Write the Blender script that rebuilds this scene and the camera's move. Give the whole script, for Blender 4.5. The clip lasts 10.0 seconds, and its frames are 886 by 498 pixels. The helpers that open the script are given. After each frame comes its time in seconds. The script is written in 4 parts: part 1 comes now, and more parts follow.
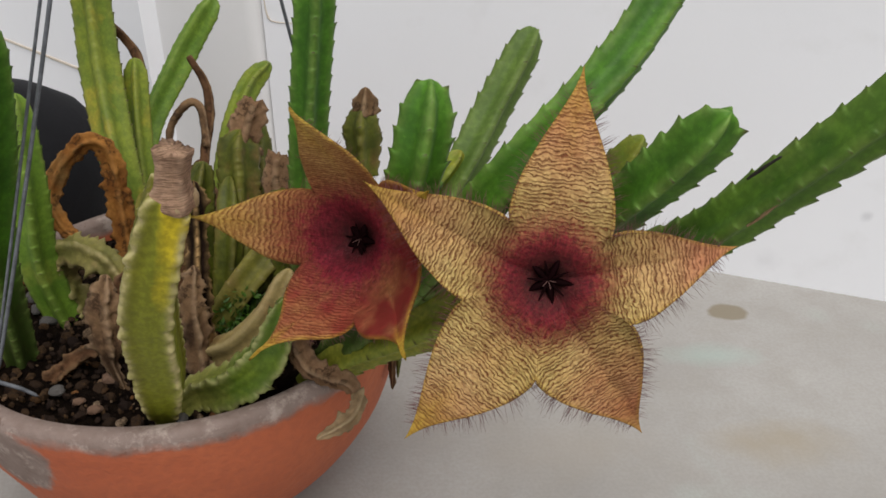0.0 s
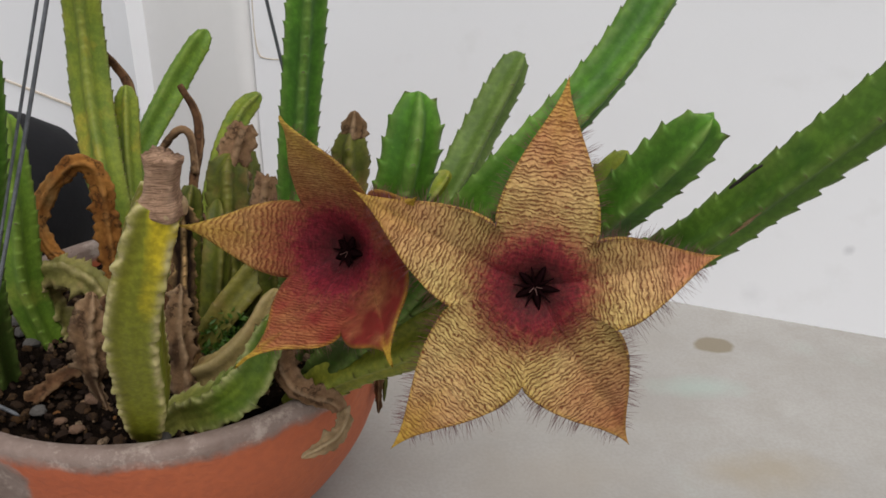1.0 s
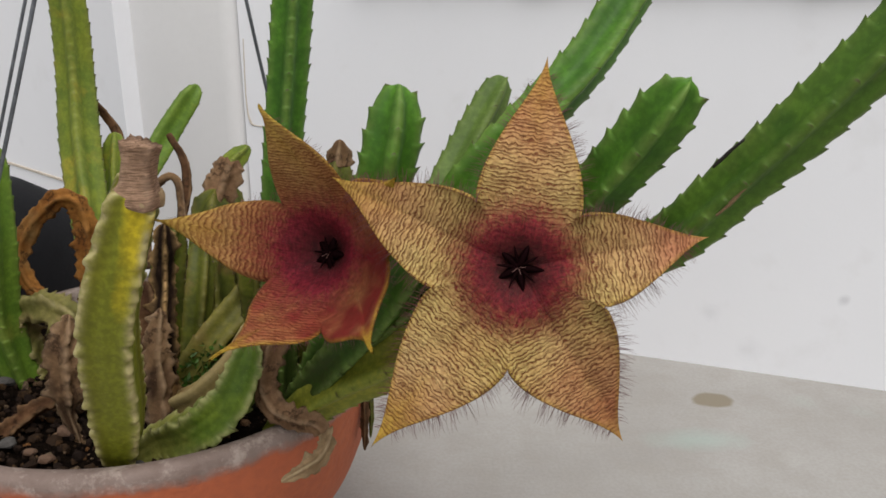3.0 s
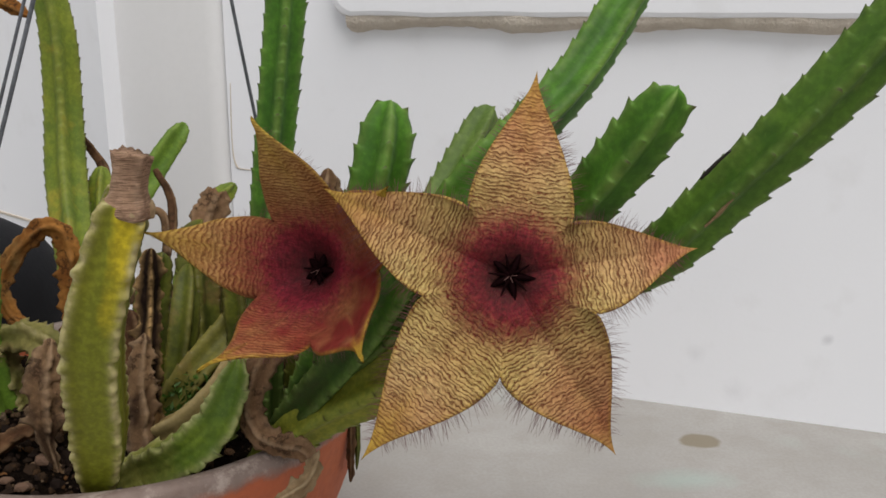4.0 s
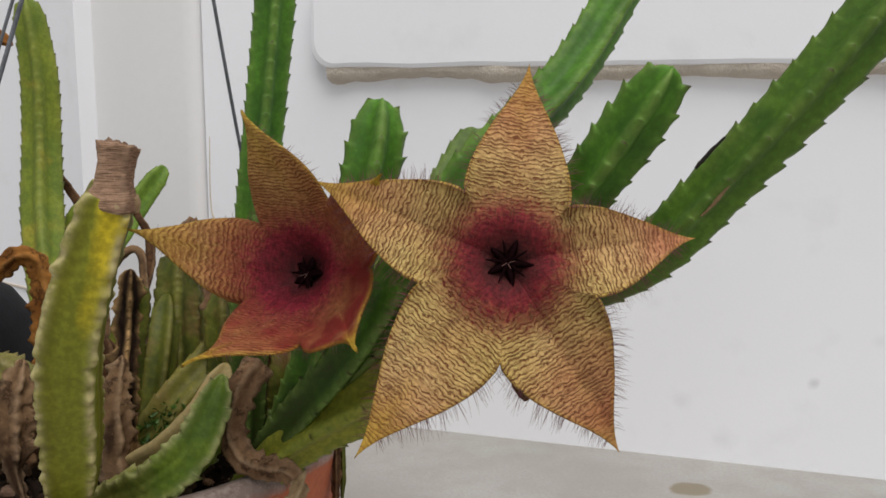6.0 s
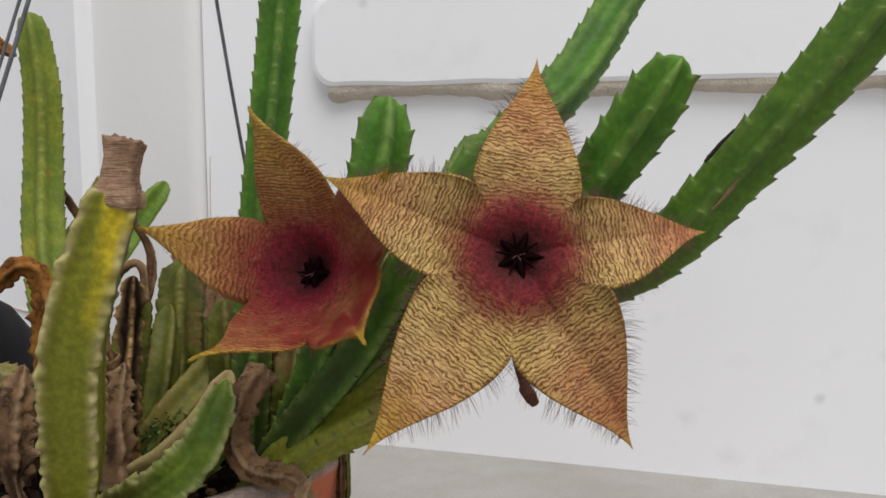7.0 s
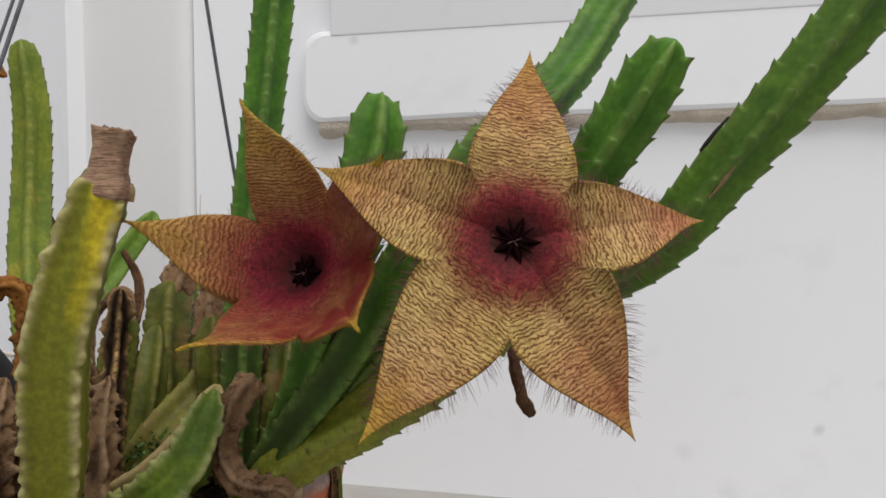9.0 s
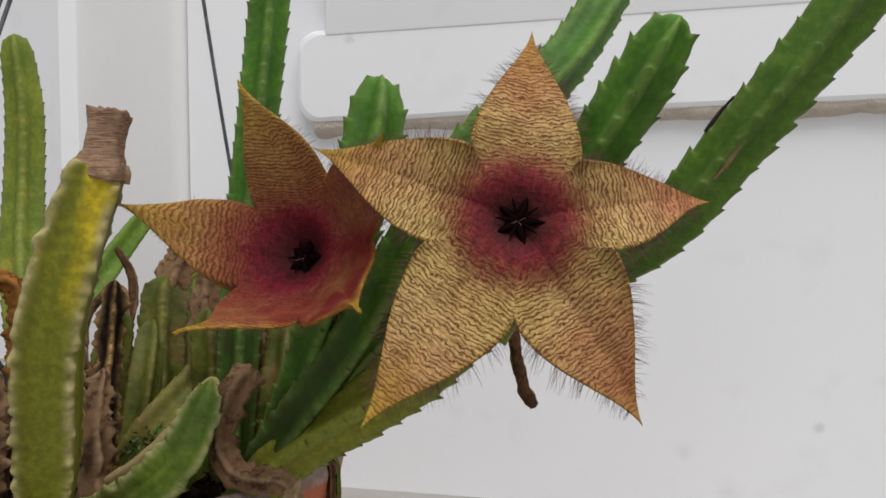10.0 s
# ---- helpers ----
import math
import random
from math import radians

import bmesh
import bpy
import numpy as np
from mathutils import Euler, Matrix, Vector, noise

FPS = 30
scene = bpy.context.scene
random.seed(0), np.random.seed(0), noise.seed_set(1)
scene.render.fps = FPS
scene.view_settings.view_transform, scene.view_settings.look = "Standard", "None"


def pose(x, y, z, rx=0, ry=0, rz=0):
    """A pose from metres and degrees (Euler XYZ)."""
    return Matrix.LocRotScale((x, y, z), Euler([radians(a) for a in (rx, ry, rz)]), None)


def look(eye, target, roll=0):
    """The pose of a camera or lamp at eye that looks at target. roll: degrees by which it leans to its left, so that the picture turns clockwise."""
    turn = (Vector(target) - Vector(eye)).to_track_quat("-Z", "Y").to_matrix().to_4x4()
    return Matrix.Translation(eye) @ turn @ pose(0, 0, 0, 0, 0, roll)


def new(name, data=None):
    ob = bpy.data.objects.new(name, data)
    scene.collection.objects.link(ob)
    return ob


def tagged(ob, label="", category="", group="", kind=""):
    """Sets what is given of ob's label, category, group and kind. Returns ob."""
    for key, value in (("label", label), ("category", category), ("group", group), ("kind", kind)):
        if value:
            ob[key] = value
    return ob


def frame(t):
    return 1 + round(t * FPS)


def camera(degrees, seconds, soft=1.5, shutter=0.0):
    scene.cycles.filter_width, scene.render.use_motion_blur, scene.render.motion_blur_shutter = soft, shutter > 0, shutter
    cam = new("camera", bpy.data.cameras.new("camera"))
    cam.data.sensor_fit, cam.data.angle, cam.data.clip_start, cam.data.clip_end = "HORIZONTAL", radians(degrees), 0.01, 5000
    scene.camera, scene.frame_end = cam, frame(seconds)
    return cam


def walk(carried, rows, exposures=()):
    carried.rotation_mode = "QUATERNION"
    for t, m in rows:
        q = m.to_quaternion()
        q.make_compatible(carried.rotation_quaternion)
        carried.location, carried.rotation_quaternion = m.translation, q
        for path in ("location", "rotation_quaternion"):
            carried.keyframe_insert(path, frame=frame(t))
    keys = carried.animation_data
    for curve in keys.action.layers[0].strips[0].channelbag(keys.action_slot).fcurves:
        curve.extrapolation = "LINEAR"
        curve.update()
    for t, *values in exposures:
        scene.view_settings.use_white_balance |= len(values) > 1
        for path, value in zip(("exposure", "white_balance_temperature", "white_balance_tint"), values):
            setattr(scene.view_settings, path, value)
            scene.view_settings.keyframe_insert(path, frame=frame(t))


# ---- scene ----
cam = camera(55.3, 10.0, 1.65)
PATH = [
    (0, (0.004, 0.006, 0.582), (0.0, 1.749, -0.397), 0.1),
    (0.5, (0.003, 0.001, 0.572), (0.016, 1.776, -0.350), 0.5),
    (1, (0.004, -0.007, 0.564), (0.03, 1.791, -0.311), 0.8),
    (1.5, (0.005, -0.008, 0.547), (0.028, 1.818, -0.268), 0.5),
    (2, (0.008, -0.007, 0.533), (0.035, 1.841, -0.230), 0.5),
    (2.5, (0.012, -0.013, 0.516), (0.042, 1.858, -0.189), 0.3),
    (3, (0.012, -0.022, 0.502), (0.046, 1.872, -0.140), 0.1),
    (3.2, (0.012, -0.024, 0.499), (0.058, 1.88, -0.110), 0.1),
    (4.5, (0.004, -0.031, 0.462), (0.09, 1.915, 0.008), 0.6),
    (5, (0.008, -0.028, 0.450), (0.106, 1.929, 0.047), 0.6),
    (5.5, (0.003, -0.029, 0.436), (0.135, 1.937, 0.093), 0.8),
    (6.8, (-0.01, -0.029, 0.415), (0.143, 1.949, 0.162), 0.0),
    (7, (-0.01, -0.027, 0.409), (0.142, 1.953, 0.177), 0.1),
    (7.5, (-0.009, -0.025, 0.398), (0.148, 1.959, 0.203), 0.1),
    (8, (-0.014, -0.024, 0.387), (0.156, 1.962, 0.224), 0.1),
    (8.5, (-0.013, -0.024, 0.380), (0.149, 1.966, 0.255), -0.1),
    (9, (-0.012, -0.022, 0.373), (0.165, 1.968, 0.285), -0.3),
    (9.5, (-0.013, -0.017, 0.364), (0.177, 1.973, 0.301), -0.4),
    (10, (-0.016, -0.015, 0.359), (0.178, 1.975, 0.295), -0.5),
]
walk(cam, [(t, look(eye, target, roll)) for t, eye, target, roll in PATH],
     exposures=((0.0, 0.19), (1.5, 0.15), (3.0, 0.17), (4.5, 0.08), (5.7, 0.12), (8.0, 0.18), (9.0, 0.15), (10.0, 0.11)))

# ---- light ----
world = bpy.data.worlds.new("overcast_sky")
scene.world = world
world.use_nodes = True
wt = world.node_tree
sky = wt.nodes.new("ShaderNodeTexSky")
sky.sky_type, sky.sun_disc, sky.sun_elevation, sky.sun_rotation = "NISHITA", False, radians(55), radians(200)
veil = wt.nodes.new("ShaderNodeHueSaturation")
veil.inputs["Saturation"].default_value = 0.12
wt.links.new(sky.outputs[0], veil.inputs["Color"])
wt.links.new(veil.outputs[0], wt.nodes["Background"].inputs[0])
wt.nodes["Background"].inputs[1].default_value = 0.088
sun = new("sun", bpy.data.lights.new("sun", "SUN"))
sun.data.energy, sun.data.angle, sun.data.color = 2.25, radians(45), (1.0, 0.97, 0.94)
sun.matrix_world = look((0.5, -0.9, 3.2), (0, 0.5, 0.2))


# ---- materials ----
def material(name, rough=0.6, metal=0.0):
    m = bpy.data.materials.new(name)
    m.use_nodes = True
    b = m.node_tree.nodes["Principled BSDF"]
    b.inputs["Roughness"].default_value, b.inputs["Metallic"].default_value = rough, metal
    return m, m.node_tree, b


def node(nt, kind, **values):
    n = nt.nodes.new(kind)
    for k, v in values.items():
        n.inputs[k.replace("_", " ")].default_value = v
    return n


def texture(nt, scale, detail=4.0, rough=0.55, vector=None, distortion=0.0):
    n = node(nt, "ShaderNodeTexNoise", Scale=scale, Detail=detail, Roughness=rough, Distortion=distortion)
    if vector is None:
        vector = nt.nodes.new("ShaderNodeTexCoord").outputs["Object"]
    nt.links.new(vector, n.inputs["Vector"])
    return n.outputs["Fac"]


def ramp(nt, value, stops):
    n = nt.nodes.new("ShaderNodeValToRGB")
    while len(n.color_ramp.elements) < len(stops):
        n.color_ramp.elements.new(0.5)
    for e, (p, c) in zip(n.color_ramp.elements, stops):
        e.position = p
        e.color = (c, c, c, 1) if isinstance(c, (int, float)) else (*c, 1)
    nt.links.new(value, n.inputs[0])
    return n.outputs[0]


def blend(nt, fac, a, b, mode="MIX"):
    n = nt.nodes.new("ShaderNodeMix")
    n.data_type, n.blend_type = "RGBA", mode
    for sock, v in ((n.inputs[0], fac), (n.inputs[6], a), (n.inputs[7], b)):
        if isinstance(v, bpy.types.NodeSocket):
            nt.links.new(v, sock)
        elif isinstance(v, (int, float)):
            sock.default_value = v
        else:
            sock.default_value = (*v, 1)
    return n.outputs[2]


def maths(nt, op, a, b=0.0, c=0.0):
    n = nt.nodes.new("ShaderNodeMath")
    n.operation = op
    for sock, v in zip(n.inputs, (a, b, c)):
        if isinstance(v, bpy.types.NodeSocket):
            nt.links.new(v, sock)
        else:
            sock.default_value = v
    return n.outputs[0]


def bump(nt, bsdf, height, strength=0.3, distance=0.002):
    n = node(nt, "ShaderNodeBump", Strength=strength, Distance=distance)
    nt.links.new(height, n.inputs["Height"])
    nt.links.new(n.outputs[0], bsdf.inputs["Normal"])


def attribute(nt, name):
    n = nt.nodes.new("ShaderNodeAttribute")
    n.attribute_name = name
    return n.outputs["Fac"]


def speckled(name, base, dark, scale, rough=0.7, relief=0.3, distance=0.002, fine=8.0):
    """A two-scale mottled surface."""
    m, nt, b = material(name, rough)
    big, small = texture(nt, scale, 4), texture(nt, scale * fine, 5)
    c = blend(nt, ramp(nt, big, [(0.3, 0.0), (0.7, 1.0)]), dark, base)
    c = blend(nt, ramp(nt, small, [(0.35, 0.35), (0.6, 0.0)]), c, dark)
    nt.links.new(c, b.inputs["Base Color"])
    bump(nt, b, small, relief, distance)
    return m


def stem_material(name, face, shade, ridge_colour, ridge_amount=0.5, patch=None, patch_at=(0.55, 0.7), rough=0.55, lit_streak=None, rings=False, base_tone=None, veins=False):
    """Fleshy stem: mottled faces, paler ribs, optional sun-bleached or dry patches."""
    m, nt, b = material(name, rough)
    big, small = texture(nt, 38, 3), texture(nt, 260, 4)
    c = blend(nt, ramp(nt, big, [(0.35, 0.0), (0.65, 1.0)]), shade, face)
    if patch:
        c = blend(nt, ramp(nt, texture(nt, 21, 4, 0.6), [(patch_at[0], 0.0), (patch_at[1], 0.9)]), c, patch)
    # tone towards the root: older skin, dark ones also carry the clump's shade as colour
    if base_tone:
        basal = maths(nt, "ADD", attribute(nt, "rootward"), maths(nt, "MULTIPLY", maths(nt, "SUBTRACT", texture(nt, 45, 4, 0.65), 0.5), 0.7))
        c = blend(nt, ramp(nt, basal, [(0.32, 0.0), (0.72, 0.9)]), c, base_tone)
    # light on the front rib painted as paler flank and yellow stripe, stronger higher up
    if lit_streak:
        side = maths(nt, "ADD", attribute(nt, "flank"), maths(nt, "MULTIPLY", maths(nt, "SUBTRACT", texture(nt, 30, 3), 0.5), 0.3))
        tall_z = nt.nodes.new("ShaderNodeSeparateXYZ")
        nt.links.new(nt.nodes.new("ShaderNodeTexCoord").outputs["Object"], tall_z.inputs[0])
        c = blend(nt, ramp(nt, side, [(0.55, 0.0), (0.9, 0.8)]), c, lit_streak[1])
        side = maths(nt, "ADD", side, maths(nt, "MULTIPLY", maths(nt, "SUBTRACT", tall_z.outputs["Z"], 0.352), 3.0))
        c = blend(nt, ramp(nt, side, [(0.89, 0.0), (0.99, 0.95)]), c, lit_streak[0])
    if veins:
        c = blend(nt, ramp(nt, texture(nt, 75, 5, 0.6), [(0.36, 0.0), (0.42, 0.9), (0.46, 0.15), (0.52, 0.0)]), c, (0.03, 0.017, 0.011))
    if rings:
        co = nt.nodes.new("ShaderNodeTexCoord").outputs["Object"]
        squash = node(nt, "ShaderNodeMapping", Scale=(0.6, 0.6, 11))
        nt.links.new(co, squash.inputs[0])
        wrinkle = texture(nt, 210, 4, 0.6, squash.outputs[0])
        c = blend(nt, ramp(nt, wrinkle, [(0.40, 0.75), (0.54, 0.0)]), c, (0.085, 0.045, 0.028))
    c = blend(nt, ramp(nt, small, [(0.42, 0.35), (0.62, 0.0)]), c, tuple(v * 0.5 for v in shade))
    c = blend(nt, ramp(nt, texture(nt, 700, 3), [(0.62, 0.0), (0.74, 0.16)]), c, tuple(min(1, v * 2.2 + 0.03) for v in face))
    edge = maths(nt, "MULTIPLY", attribute(nt, "ridge"), ramp(nt, texture(nt, 120, 3), [(0.3, 0.15), (0.65, 1.0)]))
    c = blend(nt, maths(nt, "MULTIPLY", edge, ridge_amount), c, ridge_colour)
    c = blend(nt, ramp(nt, attribute(nt, "thorn"), [(0.15, 0.0), (0.6, 0.85)]), c, (0.05, 0.032, 0.015))
    nt.links.new(c, b.inputs["Base Color"])
    b.inputs["Subsurface Weight"].default_value = 0.05
    b.inputs["Subsurface Radius"].default_value = (0.004, 0.006, 0.002)
    b.inputs["Specular IOR Level"].default_value = 0.05 if rough >= 0.8 else 0.24
    bump(nt, b, wrinkle if rings else blend(nt, 0.5, small, big), 0.7 if rings else 0.35, 0.0012)
    return m


GREEN = stem_material("fleshy_green", (0.078, 0.205, 0.015), (0.038, 0.115, 0.009), (0.23, 0.33, 0.08), 0.55, base_tone=(0.030, 0.034, 0.008))
GREEN_LIME = stem_material("green_to_lime", (0.090, 0.18, 0.018), (0.046, 0.11, 0.011), (0.21, 0.29, 0.06), 0.38, (0.13, 0.185, 0.035), (0.56, 0.72), base_tone=(0.27, 0.265, 0.03))
YOUNG = stem_material("fresh_yellow_green", (0.15, 0.25, 0.026), (0.085, 0.165, 0.016), (0.25, 0.32, 0.07), 0.4, (0.23, 0.27, 0.04))
DUSTY = stem_material("dusty_green", (0.125, 0.195, 0.036), (0.075, 0.13, 0.022), (0.21, 0.26, 0.08), 0.4, base_tone=(0.036, 0.038, 0.010))
LIME = stem_material("yellow_green", (0.21, 0.25, 0.025), (0.11, 0.165, 0.018), (0.3, 0.3, 0.07), 0.4, (0.34, 0.27, 0.03))
OLIVE = stem_material("olive_stem", (0.112, 0.124, 0.011), (0.044, 0.054, 0.006), (0.22, 0.18, 0.05), 0.5, (0.15, 0.085, 0.03), (0.55, 0.68))
CORKY = stem_material("pruned_stem", (0.168, 0.158, 0.010), (0.108, 0.103, 0.007), (0.42, 0.365, 0.165), 1.5, rough=0.5, lit_streak=((0.58, 0.45, 0.02), (0.215, 0.235, 0.02)))
PALE = stem_material("pale_stem", (0.23, 0.20, 0.055), (0.13, 0.125, 0.032), (0.4, 0.33, 0.16), 0.6, (0.29, 0.19, 0.08))
BRANCH = stem_material("translucent_branch", (0.125, 0.185, 0.015), (0.062, 0.11, 0.009), (0.40, 0.38, 0.17), 0.8, (0.19, 0.22, 0.04), base_tone=(0.23, 0.22, 0.05))
DRY = stem_material("withered_brown", (0.135, 0.068, 0.034), (0.048, 0.023, 0.013), (0.29, 0.18, 0.095), 0.6, (0.05, 0.025, 0.013), rough=0.85, veins=True)
RUST = stem_material("withered_orange", (0.36, 0.16, 0.04), (0.20, 0.075, 0.02), (0.42, 0.21, 0.07), 0.5, (0.27, 0.17, 0.07), rough=0.8, veins=True)
ASH = stem_material("withered_grey", (0.24, 0.145, 0.078), (0.115, 0.066, 0.035), (0.42, 0.29, 0.18), 0.6, (0.04, 0.022, 0.013), (0.50, 0.60), rough=0.9, veins=True)
CUTEND = stem_material("shrivelled_cut", (0.42, 0.27, 0.18), (0.28, 0.165, 0.105), (0.42, 0.3, 0.21), 0.4, (0.17, 0.1, 0.065), rough=0.9, rings=True)
CURLED = stem_material("curled_husk", (0.285, 0.17, 0.095), (0.145, 0.08, 0.043), (0.36, 0.25, 0.155), 0.5, (0.08, 0.045, 0.027), (0.56, 0.66), rough=0.9, veins=True)
TAN = stem_material("tan_stem", (0.36, 0.27, 0.11), (0.24, 0.18, 0.065), (0.42, 0.33, 0.17), 0.5, (0.27, 0.15, 0.06))
MOSSY = stem_material("yellow_olive", (0.17, 0.155, 0.022), (0.085, 0.085, 0.012), (0.25, 0.20, 0.06), 0.5, (0.20, 0.135, 0.04), (0.5, 0.66))
COLLAR = stem_material("callused_collar", (0.36, 0.25, 0.14), (0.2, 0.13, 0.07), (0.46, 0.37, 0.23), 0.5, (0.14, 0.085, 0.045), rough=0.85)
DEAD = stem_material("blackened_stem", (0.022, 0.012, 0.008), (0.010, 0.006, 0.004), (0.40, 0.25, 0.11), 1.0, (0.17, 0.095, 0.04), (0.56, 0.62), rough=0.85)


def petal_material(name, ochre, pale, line, blush, gold, heart, per_dm, heart_size, line_amount, straw):
    """Leathery petal: transverse broken wrinkles, wine-red heart, flushed tips. The petal map holds decimetres along and across."""
    m, nt, b = material(name, 0.65)
    uv = nt.nodes.new("ShaderNodeUVMap")
    uv.uv_map = "petal"
    sep = nt.nodes.new("ShaderNodeSeparateXYZ")
    nt.links.new(uv.outputs[0], sep.inputs[0])

    def mapped(a, c):
        k = node(nt, "ShaderNodeMapping", Scale=(a, c, 1))
        nt.links.new(uv.outputs[0], k.inputs[0])
        return k.outputs[0]

    sway = maths(nt, "MULTIPLY", maths(nt, "SUBTRACT", texture(nt, 1.0, 2, 0.5, mapped(8, 5)), 0.5), 16.0)
    fret = maths(nt, "MULTIPLY", maths(nt, "SUBTRACT", texture(nt, 1.0, 2, 0.55, mapped(24, 22)), 0.5), 14.0)
    jag = maths(nt, "MULTIPLY", maths(nt, "SUBTRACT", texture(nt, 1.0, 2, 0.6, mapped(70, 80)), 0.5), 4.6)
    phase = maths(nt, "ADD", maths(nt, "MULTIPLY", sep.outputs["X"], per_dm * 6.283), maths(nt, "ADD", maths(nt, "ADD", sway, fret), jag))
    wave = maths(nt, "SINE", phase)
    gap = ramp(nt, texture(nt, 1.0, 2, 0.5, mapped(per_dm * 0.8, 8)), [(0.36, 0.12), (0.5, 1.0)])
    crease = maths(nt, "MULTIPLY", ramp(nt, wave, [(0.55, 0.0), (0.85, 0.6), (0.98, 1.0)]), gap)
    fine = maths(nt, "SINE", maths(nt, "ADD", maths(nt, "MULTIPLY", phase, 2.0), 2.2))
    crease = maths(nt, "MAXIMUM", crease, maths(nt, "MULTIPLY", ramp(nt, fine, [(0.5, 0.0), (0.95, 0.55)]), ramp(nt, texture(nt, 1.0, 2, 0.5, mapped(16, 10)), [(0.45, 0.1), (0.6, 0.9)])))
    # highlight between wrinkles, put into the colour to strengthen the relief
    crest_light = ramp(nt, maths(nt, "MULTIPLY", wave, -1.0), [(0.0, 0.0), (0.9, 0.3)])
    tip, out = attribute(nt, "tip"), attribute(nt, "outer")
    crease = maths(nt, "MULTIPLY", crease, maths(nt, "SUBTRACT", 1.0, maths(nt, "MULTIPLY", maths(nt, "POWER", out, 3.0), 0.8)))
    c = blend(nt, ramp(nt, texture(nt, 26, 3), [(0.35, 0.0), (0.65, 1.0)]), ochre, pale)
    c = blend(nt, ramp(nt, out, [(0.12, 0.65), (0.55, 0.0)]), c, straw)
    c = blend(nt, crest_light, c, tuple(min(1, v * 1.22) for v in pale))
    c = blend(nt, maths(nt, "MULTIPLY", tip, ramp(nt, texture(nt, 30, 3), [(0.3, 0.45), (0.65, 0.95)])), c, blush)
    c = blend(nt, maths(nt, "MULTIPLY", attribute(nt, "gilt"), 0.85), c, gold)
    c = blend(nt, maths(nt, "MULTIPLY", attribute(nt, "margin"), 0.55), c, gold)
    grain = texture(nt, 420, 4)
    c = blend(nt, ramp(nt, grain, [(0.4, 0.34), (0.6, 0.0)]), c, line)
    c = blend(nt, maths(nt, "MULTIPLY", crease, line_amount), c, line)
    rad = maths(nt, "ADD", attribute(nt, "radius"), maths(nt, "MULTIPLY", maths(nt, "SUBTRACT", texture(nt, 230, 5, 0.75), 0.5), 0.022))
    core = ramp(nt, rad, [(heart_size * 0.6, 0.97), (heart_size * 0.88, 0.6), (heart_size * 1.05, 0.22), (heart_size * 1.4, 0.0)])
    fibre = texture(nt, 1.0, 4, 0.65, mapped(22, 120))
    wine = blend(nt, ramp(nt, blend(nt, 0.5, grain, fibre), [(0.38, 0.0), (0.58, 1.0)]), tuple(v * 0.45 for v in heart), tuple(v * 1.3 for v in heart))
    wine = blend(nt, ramp(nt, rad, [(0.0085, 1.0), (0.0225, 0.0)]), wine, (0.032, 0.004, 0.009))
    c = blend(nt, core, c, wine)
    nt.links.new(c, b.inputs["Base Color"])
    b.inputs["Subsurface Weight"].default_value = 0.05
    b.inputs["Subsurface Radius"].default_value = (0.004, 0.002, 0.001)
    b.inputs["Specular IOR Level"].default_value = 0.1
    height = maths(nt, "SUBTRACT", maths(nt, "MULTIPLY", grain, 0.35), maths(nt, "MULTIPLY", crease, maths(nt, "SUBTRACT", 1.0, core)))
    bump(nt, b, height, 0.8, 0.0020)
    return m


PETAL = petal_material("ochre_petal", (0.445, 0.250, 0.088), (0.575, 0.408, 0.172), (0.142, 0.031, 0.016), (0.46, 0.160, 0.095), (0.44, 0.285, 0.035), (0.148, 0.008, 0.018), 47.0, 0.0365, 0.90, (0.48, 0.40, 0.120))
PETAL_RED = petal_material("russet_petal", (0.51, 0.285, 0.088), (0.61, 0.40, 0.145), (0.17, 0.035, 0.018), (0.225, 0.027, 0.023), (0.46, 0.34, 0.035), (0.14, 0.007, 0.020), 74.0, 0.038, 0.66, (0.40, 0.19, 0.06))
CORONA = speckled("near_black_maroon", (0.009, 0.002, 0.003), (0.004, 0.001, 0.001), 300, 0.6)
CORONA.node_tree.nodes["Principled BSDF"].inputs["Specular IOR Level"].default_value = 0.02
HAIR = speckled("wine_red_hair", (0.16, 0.04, 0.04), (0.08, 0.02, 0.025), 200, 0.5)
HEARTHAIR = speckled("crimson_hair", (0.18, 0.012, 0.024), (0.08, 0.006, 0.011), 200, 0.5)
SCAB = speckled("dark_scab", (0.03, 0.021, 0.016), (0.012, 0.009, 0.007), 400, 0.8)
FILAMENT = speckled("pale_filament", (0.26, 0.14, 0.12), (0.14, 0.07, 0.06), 300, 0.5)
WIRE = speckled("galvanised_wire", (0.16, 0.17, 0.19), (0.07, 0.075, 0.085), 150, 0.45)
SOIL = speckled("dark_potting_soil", (0.016, 0.010, 0.006), (0.004, 0.002, 0.0015), 90, 0.95, 1.0, 0.006)
SOIL.node_tree.nodes["Principled BSDF"].inputs["Specular IOR Level"].default_value = 0.05


def grit_material():
    m, nt, b = material("mixed_grit", 0.85)
    b.inputs["Specular IOR Level"].default_value = 0.08
    pick = nt.nodes.new("ShaderNodeNewGeometry").outputs["Random Per Island"]
    c = ramp(nt, pick, [(0.0, (0.013, 0.008, 0.006)), (0.5, (0.024, 0.014, 0.009)), (0.86, (0.06, 0.034, 0.016)), (1.0, (0.20, 0.14, 0.09))])
    c = blend(nt, ramp(nt, texture(nt, 500, 3), [(0.4, 0.6), (0.6, 0.0)]), c, (0.015, 0.01, 0.008))
    nt.links.new(c, b.inputs["Base Color"])
    return m


